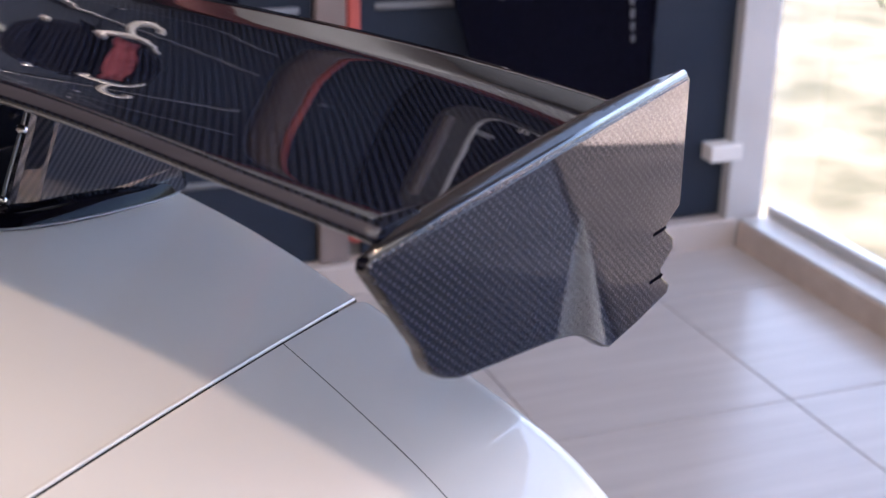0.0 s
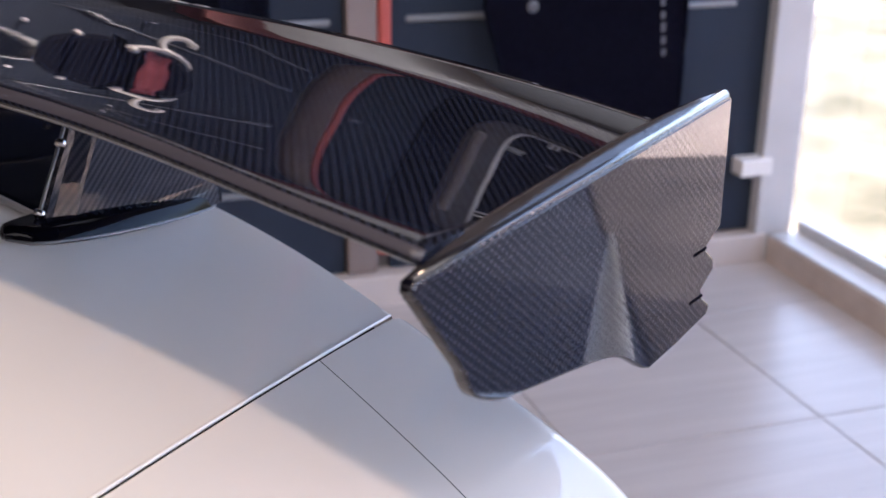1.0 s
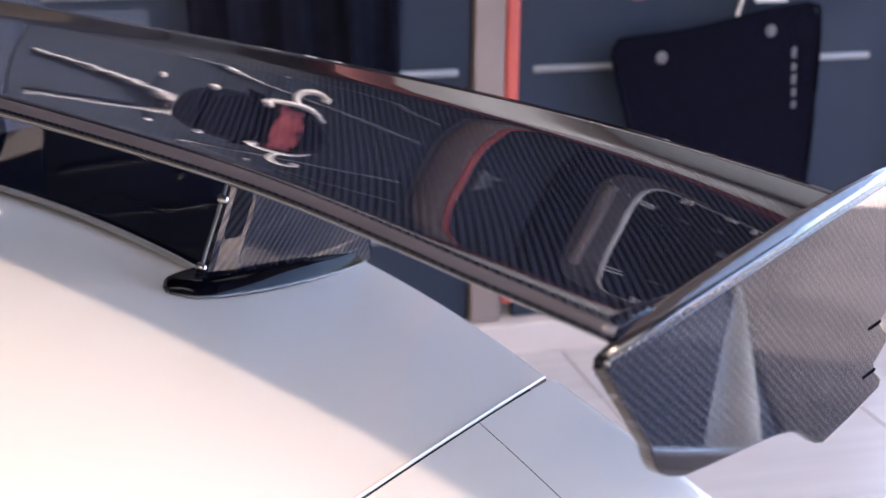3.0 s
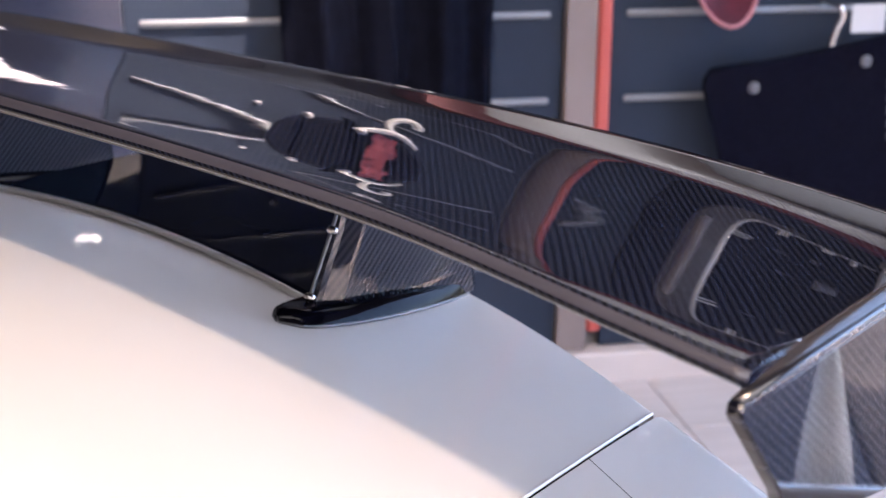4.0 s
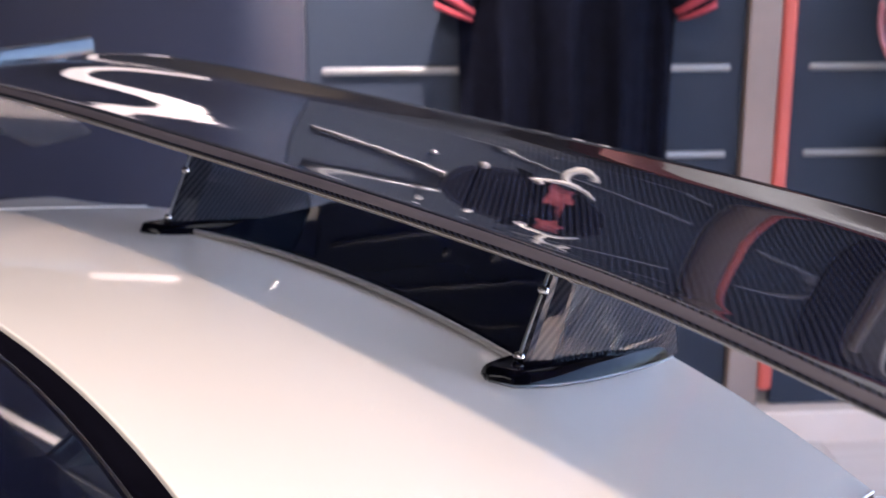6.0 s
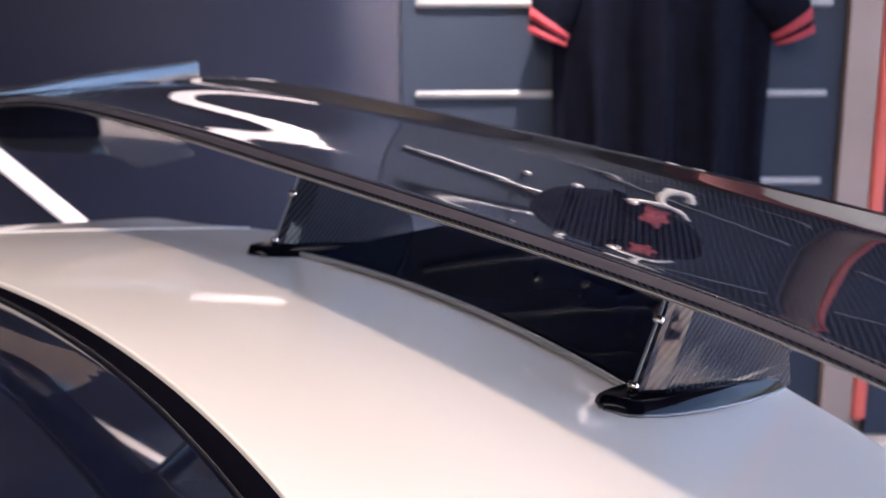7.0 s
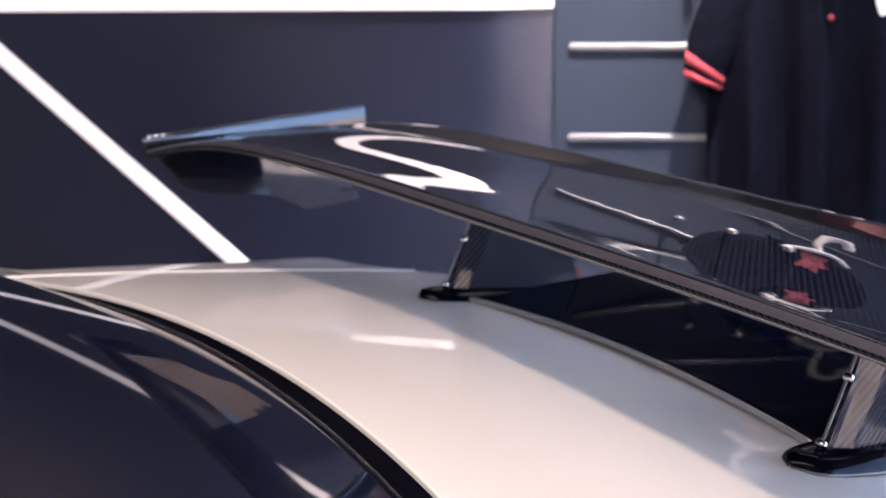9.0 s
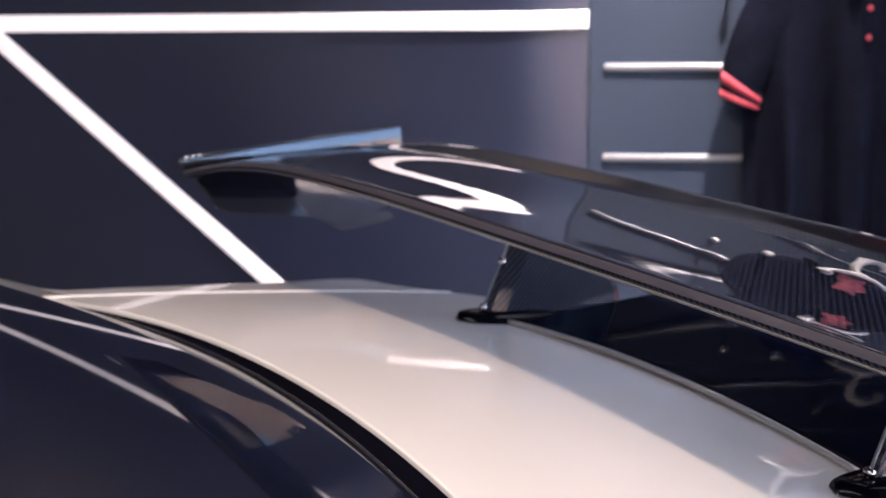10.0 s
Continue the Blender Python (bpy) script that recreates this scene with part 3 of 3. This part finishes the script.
def edge_down(row, normal, r=0.010, drop=0.10, lean=0.35):
    """Rows that roll over an edge and fall away."""
    out = []
    for a in (0.35, 0.8, 1.25):
        out.append([(x + nx * r * math.sin(a), y + ny * r * math.sin(a), z - r * (1 - math.cos(a))) for (x, y, z), (nx, ny) in zip(row, normal)])
    for d in (0.3, 1.0):
        out.append([(x + nx * (r - drop * d * lean), y + ny * (r - drop * d * lean), z - r - drop * d) for (x, y, z), (nx, ny) in zip(row, normal)])
    return out


def body():
    gap = 0.0016
    # rear lid between the two shut lines
    us = [i / 60 * 2 - 1 for i in range(61)]
    grid = []
    for s in [0.0, 0.002, 0.006, 0.014] + [j / 40 for j in range(1, 40)] + [0.986, 0.994, 0.998, 1.0]:
        row = []
        for u in us:
            y0 = u * 0.68
            x = front_edge(y0) + (tail_edge(y0) - front_edge(y0)) * s
            y = u * (shut_line(x) - gap)
            for _ in range(6):
                x = front_edge(y) + (tail_edge(y) - front_edge(y)) * s
                y = u * (shut_line(x) - gap)
            row.append((x, y, deck_z(x, y)))
        grid.append(row)
    tail = grid[-1]
    head = grid[0]
    rows = edge_down(head, [(-1, 0.2 * u) for u in us], 0.0018, 0.004, 0.0)[::-1] + grid + edge_down(tail, [(1, -0.5 * u) for u in us], 0.012, 0.16, 0.25)
    lid = part("rear_lid", sheet(rows)[0], PAINT, car)
    for k in (0, -1):
        part("lid_edge", tube([(r[k][0], r[k][1], r[k][2] + 0.0006) for r in grid], 0.0017, 8), PAINT, lid)
    # quarter panels outside the shut lines, ahead of and behind the second joint
    for s in (-1, 1):
        for name, fore in (("quarter_panel", True), ("bumper_corner", False)):
            rows = []
            n = 30
            for j in range(n + 1):
                t = j / n
                row = []
                for k in range(25):
                    w = k / 24
                    # second joint runs from the shut line outward, slightly forward
                    a = 0.62 + 0.022 + 0.30 * w
                    xj = 0.203 - 0.40 * (a - 0.646)
                    if fore:
                        xa, xb = -1.0, xj - 0.0005
                    else:
                        xa, xb = xj + 0.0005, tail_edge(a)
                    x = xa + (xb - xa) * t
                    a0 = shut_line(max(x, -0.30)) + gap
                    a = a0 + (0.945 - a0) * w
                    if not fore:
                        x = xa + (max(tail_edge(a), xa + 0.02) - xa) * t
                    row.append((x, s * a, deck_z(max(x, -0.5), s * a) + 0.33 * max(0.0, -0.225 - x)))
                rows.append(row)
            side = []
            for row in rows:
                x, y, z = row[-1]
                ext = [(x, y + s * 0.012 * math.sin(q), z - 0.035 * q) for q in (0.5, 1.0, 1.5)]
                ext += [(x, y + s * (0.012 - 0.0 * d), z - 0.0525 - d) for d in (0.08, 0.2, 0.35, 0.5, 0.65)]
                side.append(row + ext)
            if not fore:
                last = side[-1]
                side += edge_down(last, [(0.95, 0.3 * s)] * len(last), 0.02, 0.14, 0.1)
            part(name, sheet(side)[0], PAINT, car)
    # dark jambs under the joints
    rows = [[(x, s2 * (shut_line(max(x, -0.3)) + d), deck_z(x, shut_line(max(x, -0.3))) - 0.012) for d in (-0.03, 0.03)] for s2 in (1,) for x in (-0.6 + 0.92 * i / 20 for i in range(21))]
    part("jamb", sheet(rows)[0], SEAL, car)
    part("jamb", sheet([[(x, -y, z) for x, y, z in row] for row in rows])[0], SEAL, car)
    for s in (-1, 1):
        rows = [[(0.203 - 0.40 * (a - 0.646) + d, s * a, deck_z(0.2, a) - 0.012) for d in (-0.03, 0.03)] for a in (0.63 + 0.32 * i / 12 for i in range(13))]
        part("jamb", sheet(rows)[0], SEAL, car)
    # rear face and lower body
    rows = []
    for z in (0.86, 0.7, 0.55, 0.40, 0.28, 0.14):
        rows.append([(tail_edge(y) + 0.02 - 0.10 * abs(z - 0.6), y, z) for y in (-0.93 + 1.86 * i / 40 for i in range(41))])
    part("rear_bumper", sheet(rows)[0], PAINT, car)
    # window, its black border and bright bead
    def glass_z(x, y):
        d = front_edge(y) - 0.0315 - x
        return deck_z(front_edge(y) - 0.0315, y) - 0.004 + 0.50 * d - 0.10 * d * d - 0.05 * y * y * d

    rows = []
    for j in range(31):
        d = j / 30
        rows.append([(front_edge(y) - 0.0315 - d * 0.95, y * (1 - 0.10 * d), glass_z(front_edge(y) - 0.0315 - d * 0.95, y)) for y in (-0.74 + 1.48 * i / 48 for i in range(49))])
    window = part("rear_window", sheet(rows)[0], TINT, car, "dark tinted rear window")
    part("bead", tube([(front_edge(y) - 0.0312, y, glass_z(front_edge(y) - 0.0315, y) + 0.001) for y in (-0.74 + 1.48 * i / 60 for i in range(61))], 0.0022, 6), SILVER, window, "thin bright bead")
    rows = [[(front_edge(y) - d, y, deck_z(front_edge(y), y) - 0.0050 - 0.003 * (0.005 < d < 0.03)) for d in (-0.006, 0.006, 0.024, 0.0322)] for y in (-0.78 + 1.56 * i / 60 for i in range(61))]
    part("window_seal", sheet(rows)[0], SEAL, window, "black rubber channel")
    # black insert between the struts
    rows = []
    for j in range(17):
        t = j / 16
        row = []
        for i in range(41):
            y = -0.30 + 0.60 * i / 40
            xf = 0.248 - 0.018 * (y / 0.3) ** 2
            x = xf + (0.515 - 0.25 * y * y - xf) * t
            row.append((x, y, 0.9985 - 0.1 * y * y * (1 - t) - 0.03 * y * y * t))
        rows.append(row)
    skirt0 = [(x - 0.002, y, z - 0.012) for x, y, z in rows[0]]
    skirt1 = [(x + 0.004, y, z - 0.03) for x, y, z in rows[-1]]
    insert = part("black_insert", sheet([skirt0] + rows + [skirt1])[0], GLOSS_BLACK, lid, "gloss black insert between the struts")
    part("bright_edge", tube([(x - 0.003, y, z + 0.002) for x, y, z in rows[0]], 0.0034, 8), surface("satin_silver", (0.62, 0.60, 0.59), (0.72, 0.70, 0.69), rough=0.34, metal=0.5), lid, "thin bright edging")
    for s in (-1, 1):
        for x in (-0.9,):
            bm = bmesh.new()
            bmesh.ops.create_cone(bm, cap_ends=True, segments=40, radius1=0.34, radius2=0.34, depth=0.26, matrix=Matrix.Translation((-0.28, 0.76 * s, 0.335)) @ Matrix.Rotation(radians(90), 4, "X"))
            bmesh.ops.bevel(bm, geom=[e for e in bm.edges if len(e.link_faces) == 2 and abs(e.verts[0].co.y - e.verts[1].co.y) < 1e-4], offset=0.03, segments=3, affect="EDGES")
            part("tyre", bm, SEAL, car)
    return lid


lid = body()

# rear wing: section as a run of slopes, from nose to trailing edge
SLOPES = ((-0.03, -9), (0.012, -9.0), (0.026, -8.5), (0.034, -7.9), (0.046, -7.3), (0.065, -7.2), (0.090, -7.0), (0.115, -6.1), (0.140, -5.2), (0.175, -3.7), (0.210, -1.7), (0.250, 1.4), (0.270, 2.6), (0.284, 11.5), (0.292, 16.4), (0.314, 16.8))
WX = np.linspace(-0.03, 0.314, 231)
WZ = np.concatenate(([0.0], np.cumsum(np.tan(np.radians(np.interp((WX[1:] + WX[:-1]) / 2, [q[0] for q in SLOPES], [q[1] for q in SLOPES]))) * np.diff(WX))))
WZ = WZ - np.interp(0.026, WX, WZ)
TOP0 = 1.196


def ease(k):
    k = min(1.0, max(0.0, k))
    return k * k * (3 - 2 * k)


def wing_sweep(x, y):
    return 0.016 * ease((abs(y) - 0.58) / 0.29) * max(0.0, 1 - x / 0.15)


# slow twist of the blade: slopes as powers of the chord and of the span
TWIST = ((0.00908, 0.03366, 0.02733, 0.03586), (-0.01911, 0.01221, 0.0172, -0.05416), (0.00082, -0.03617, -0.01803, -0.00512), (-0.02709, -0.02996, -0.00371, -0.02703))
FAR_TWIST = ((0.2213, -0.1036, -0.1329), (0.8293, -0.9247, 0.0532), (-0.8579, 0.8185, 0.0823), (-0.2204, -0.5662, 0.8367))
TIP, FAR_TIP = 0.889, 0.8765


def wing_twist(x, y):
    u, v = (min(x, 0.276) - 0.13) / 0.13, y / 0.87
    r = max(0.0, y - 0.05) / 0.82
    arm = [(u ** (i + 1) - (-0.8) ** (i + 1)) / (i + 1) * 0.13 for i in range(4)]
    near = sum(c * arm[i] * v ** j for i, row in enumerate(TWIST) for j, c in enumerate(row))
    far = sum(c * arm[i] * r ** (j + 2) for i, row in enumerate(FAR_TWIST) for j, c in enumerate(row))
    return near + far + 0.011 * r ** 3 * (r - 1)


def wing_z(x, y):
    """Height of the blade's top: it bends down towards its ends and crowns a little there."""
    a = abs(y) / 0.874
    xw = x + 1.5 * 0.016 * ease((abs(y) - 0.58) / 0.29) * min(1.0, max(0.0, 1 - x / 0.15))
    bend = 0.0303 * a ** 4
    u = min(1.0, max(0.0, (xw - 0.026) / 0.28))
    crown = 0.0073 * a ** 3 * math.sin(math.pi * u ** 0.6)
    droop = 0.021 * (max(0.0, y) / 0.85) ** 2 + 0.060 * max(0.0, y - 0.45) ** 2
    return TOP0 + float(np.interp(xw, WX, WZ)) - bend + crown - droop + wing_twist(x, y)


TOPX = [0.018 + 0.296 * i / 54 for i in range(55)]
LOWX = [0.314 - 0.292 * i / 24 for i in range(25)]
NOSE = (2.9, 2.6, 2.3, 2.0, 1.7, 1.4, 1.1, 0.8, 0.5, 0.25)


def wing_row(y):
    top = [(x - wing_sweep(x, y), y, wing_z(x - wing_sweep(x, y), y)) for x in TOPX]
    h = 0.0085 - 0.0024 * (abs(y) / TIP) ** 2
    low = []
    for x in LOWX:
        xs = x - wing_sweep(x, y)
        low.append((xs, y, wing_z(xs, y) - 0.004 - (2 * h - 0.005) * max(0.0, 1 - ((x - 0.03) / 0.28) ** 2)))
    xe, _, ze = top[-1]
    top += [(xe + 0.0011, y, ze - 0.0006), (xe + 0.0015, y, ze - 0.002), (xe + 0.0011, y, ze - 0.0034)]
    x0, _, z0 = top[0]
    nose = [(x0 - 0.009 * math.sin(a), y, z0 - h + h * math.cos(a)) for a in NOSE]
    return top + low + nose


def wing():
    tips = [0.850, 0.865, 0.880, TIP]
    ys = [-v for v in tips[::-1]] + [-0.835 + 1.670 * i / 84 for i in range(85)] + [0.845, 0.855, 0.865, FAR_TIP]
    rows = [wing_row(y) for y in ys]
    bm, vs = sheet(rows, closed=True)
    bm.faces.new(vs[0][::-1])
    bm.faces.new(vs[-1])
    mid = wing_row(0.0)
    run = [0.0]
    for p, q in zip(mid, mid[1:] + mid[:1]):
        run.append(run[-1] + math.dist(p, q))
    ob = part("rear_wing", bm, [CARBON_TOP, LIP, TAIL_LIP], car, "glossy black carbon fibre wing blade")
    uv = ob.data.uv_layers.new(name="weave")
    n = len(mid)
    for poly in ob.data.polygons:
        ks = [ob.data.loops[i].vertex_index % n for i in poly.loop_indices]
        seam = max(ks) - min(ks) > n // 2
        # upper nose only: pale band painted for its reflection
        if len(TOPX) + len(LOWX) + 8 <= min(ks) and max(ks) <= n - 2 and not seam:
            poly.material_index = 1
        elif not seam and 49 <= min(ks) and max(ks) <= 57:
            poly.material_index = 2
        for i, k in zip(poly.loop_indices, ks):
            uv.data[i].uv = (run[n] if seam and k == 0 else run[k], -ob.data.vertices[ob.data.loops[i].vertex_index].co.y)
    return ob


blade = wing()
# highlight low on the nose, modelled as a thin pale bar
line = []
for i in range(91):
    y = -0.885 + 1.755 * i / 90
    x, _, z = wing_row(y)[-7]
    line.append((x + 0.0003, y, z))
part("nose_glint", tube(line, 0.0006, 6), ALU, blade, "highlight along the leading edge, modelled as a thin pale bar")


def end_rim(s):
    """Rounded lacquered rim over the blade's end: it stands a little proud of the blade and falls to the endplate's top edge."""
    rows = []
    for i in range(41):
        x = -0.016 + 0.350 * i / 40
        zo = float(np.interp(x, (-0.018, 0.044, 0.160, 0.335), (1.1525, 1.1572, 1.1650, 1.1752)))
        zi = zo + float(np.interp(x, (-0.016, 0.0, 0.015, 0.05, 0.10, 0.15, 0.20, 0.25, 0.30, 0.334), (0.003, 0.0056, 0.008, 0.010, 0.011, 0.0112, 0.0112, 0.0100, 0.0075, 0.004)))
        row = [(x, s * (TIP - 0.0025), min(zi, wing_z(x, s * TIP)) - 0.012), (x, s * (TIP - 0.0025), zi - 0.0016)]
        row += [(x, s * (TIP - 0.0018 + 0.0098 * k / 7), zi + (zo - zi) * (k / 7) ** 1.7) for k in range(8)]
        rows.append(row)
    part("end_rim", sheet(rows)[0], RIM, blade, "rounded lacquered rim at the blade end")


def endplate(s):
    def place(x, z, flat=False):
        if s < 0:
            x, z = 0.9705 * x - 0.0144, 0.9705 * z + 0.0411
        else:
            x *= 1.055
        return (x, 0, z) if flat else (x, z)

    def flare(z):
        return float(np.interp(z, (1.135, 1.141, 1.147, 1.180), (0.0, 0.0002, 0.0010, 0.0066))) if s > 0 else 0.0

    lower = spline([(0.036, 0, 1.086), (0.046, 0, 1.068), (0.068, 0, 1.056), (0.092, 0, 1.051), (0.150, 0, 1.042), (0.190, 0, 1.035), (0.217, 0, 1.026), (0.246, 0, 1.008)], 4)
    rear = [(0.256, 1.004), (0.296, 1.007), (0.345, 1.013), (0.349, 1.019), (0.334, 1.030), (0.333, 1.036), (0.352, 1.046), (0.351, 1.054), (0.335, 1.066), (0.360, 1.077), (0.364, 1.168), (0.358, 1.172)]
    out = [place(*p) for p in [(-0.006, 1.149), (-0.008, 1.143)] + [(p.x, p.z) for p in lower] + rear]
    plate = slab(out, 0.009, 0.0016, 2)
    if s > 0:
        # the upper border leans outwards
        for z in (1.135, 1.141, 1.147):
            bmesh.ops.bisect_plane(plate, geom=plate.verts[:] + plate.edges[:] + plate.faces[:], plane_co=(0, 0, z), plane_no=(0, 0, 1))
        for v in plate.verts:
            v.co.y += flare(v.co.z)
    ob = part("endplate", plate, CARBON_SIDE, car, "carbon fibre endplate with notched rear edge", at=Matrix.Translation((0, s * (TIP + 0.0045 if s < 0 else FAR_TIP + 0.0040), 1.105)) @ Matrix.Rotation(radians(-1.4 if s < 0 else 0.0), 4, "X") @ Matrix.Translation((0, 0, -1.105)))
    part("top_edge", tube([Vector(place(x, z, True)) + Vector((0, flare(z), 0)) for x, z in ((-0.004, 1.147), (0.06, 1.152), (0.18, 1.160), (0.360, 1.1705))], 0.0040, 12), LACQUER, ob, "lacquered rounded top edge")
    for x in (0.004, 0.014, 0.024) if s > 0 else ():
        bm = bmesh.new()
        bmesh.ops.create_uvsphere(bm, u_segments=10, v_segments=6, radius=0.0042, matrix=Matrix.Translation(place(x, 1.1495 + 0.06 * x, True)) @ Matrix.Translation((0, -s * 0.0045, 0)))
        part("bolt", bm, SILVER, ob, "small bright bolt head")
    for x, z in ((0.318, 1.0665), (0.316, 1.0315)):
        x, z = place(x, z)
        part("slit", box(x - 0.002, x + 0.018, -0.0052, 0.0052, z - 0.0012, z + 0.0012, 0.0008), SEAL, ob, smooth=False)
    return ob


def strut(s):
    y = 0.325 * s
    levels = (0.964, 0.972, 0.980, 0.990, 1.005, 1.03, 1.06, 1.09, 1.12, 1.15, 1.172)
    rows = []
    for z in levels:
        xf = float(np.interp(z, (0.985, 1.02, 1.08, 1.15, 1.17), (0.200, 0.214, 0.243, 0.262, 0.266)))
        xr = float(np.interp(z, (0.965, 1.01, 1.10, 1.173), (0.428, 0.420, 0.360, 0.304)))
        flare = 0.009 * max(0.0, (0.998 - z) / 0.034) ** 2
        # bevelled leading band, a ridge, the flat cheek and a thin trailing edge
        half = [(xf, 0.0), (xf + 0.002, 0.0040), (xf + 0.009, 0.0052), (xf + 0.026, 0.0112), (xf + 0.030, 0.0122), (xf + 0.036, 0.0120), (xr - 0.012, 0.0095), (xr, 0.001)]
        half = [(x, w + flare * min(1.0, k / 4) * (k < 6)) for k, (x, w) in enumerate(half)]
        rows.append([(x, -w, z) for x, w in half] + [(x, w, z) for x, w in half[-2:0:-1]])
    bm, vs = sheet(rows, closed=True)
    bm.faces.new(vs[0][::-1])
    bm.faces.new(vs[-1])
    ob = part("strut", bm, CARBON_STRUT, car, "carbon fibre wing strut", smooth=False, at=Matrix.Translation((0, y, 0)))
    part("front_bead", tube([(0.199, 0, 0.99), (0.213, 0, 1.022), (0.242, 0, 1.081), (0.261, 0, 1.15)], 0.0017, 8), ALU, ob, "pale lacquered front edge")
    for x, z in ((0.235, 1.065), (0.206, 1.008)):
        bm = bmesh.new()
        bmesh.ops.create_uvsphere(bm, u_segments=12, v_segments=8, radius=0.0048, matrix=Matrix.Translation((x, 0, z)) @ Matrix.Diagonal((1, 1.3, 1, 1)))
        part("fixing", bm, SILVER, ob, "small bright fixing")
    rows = []
    for i in range(25):
        t = i / 24
        x = 0.168 + 0.250 * t
        w = 0.035 * (math.sin(math.pi * t ** 0.62) ** 0.6 if 0 < t < 1 else 0) + 0.0015
        z0 = deck_z(x, y) - 0.006
        h = 0.017 + 0.004 * math.sin(math.pi * min(1, t * 1.3)) + 0.004 * t
        if t in (0, 1):
            h *= 0.7
        rows.append([(x, y - w * math.cos(q), z0 + h * (1 - abs(math.cos(q)) ** 5)) for q in (math.pi * k / 14 for k in range(15))])
    foot = part("strut_foot", sheet(rows)[0], FOOT, car, "gloss black streamlined strut foot")
    line = [r[0] for r in rows] + [r[-1] for r in rows[::-1]]
    part("foot_edge", tube([(x, yy, z + 0.006) for x, yy, z in line], 0.0013, 6), ALU, foot, "thin bright rim")


for s in (-1, 1):
    endplate(s)
    strut(s)

end_rim(-1)

# ---- floor tiles ----
def tiles():
    w = 0.600
    me = None
    for i in range(-10, 2):
        for j in range(-11, 2):
            x0, y0 = 1.942 + w * i, 2.408 + w * j
            if x0 + w < X0 or x0 > 2.36 or y0 > WALL - 0.06:
                continue
            if me is None:
                ob = part("tile", box(0.0015, w - 0.0015, 0.0015, w - 0.0015, -0.006, 0.0, 0.0012, 1), TILE, floor, smooth=False, at=Matrix.Translation((x0, y0, 0)))
                me = ob.data
            else:
                ob = new("tile", me)
                ob.parent = floor
                ob.matrix_basis = Matrix.Translation((x0, y0, 0))


tiles()
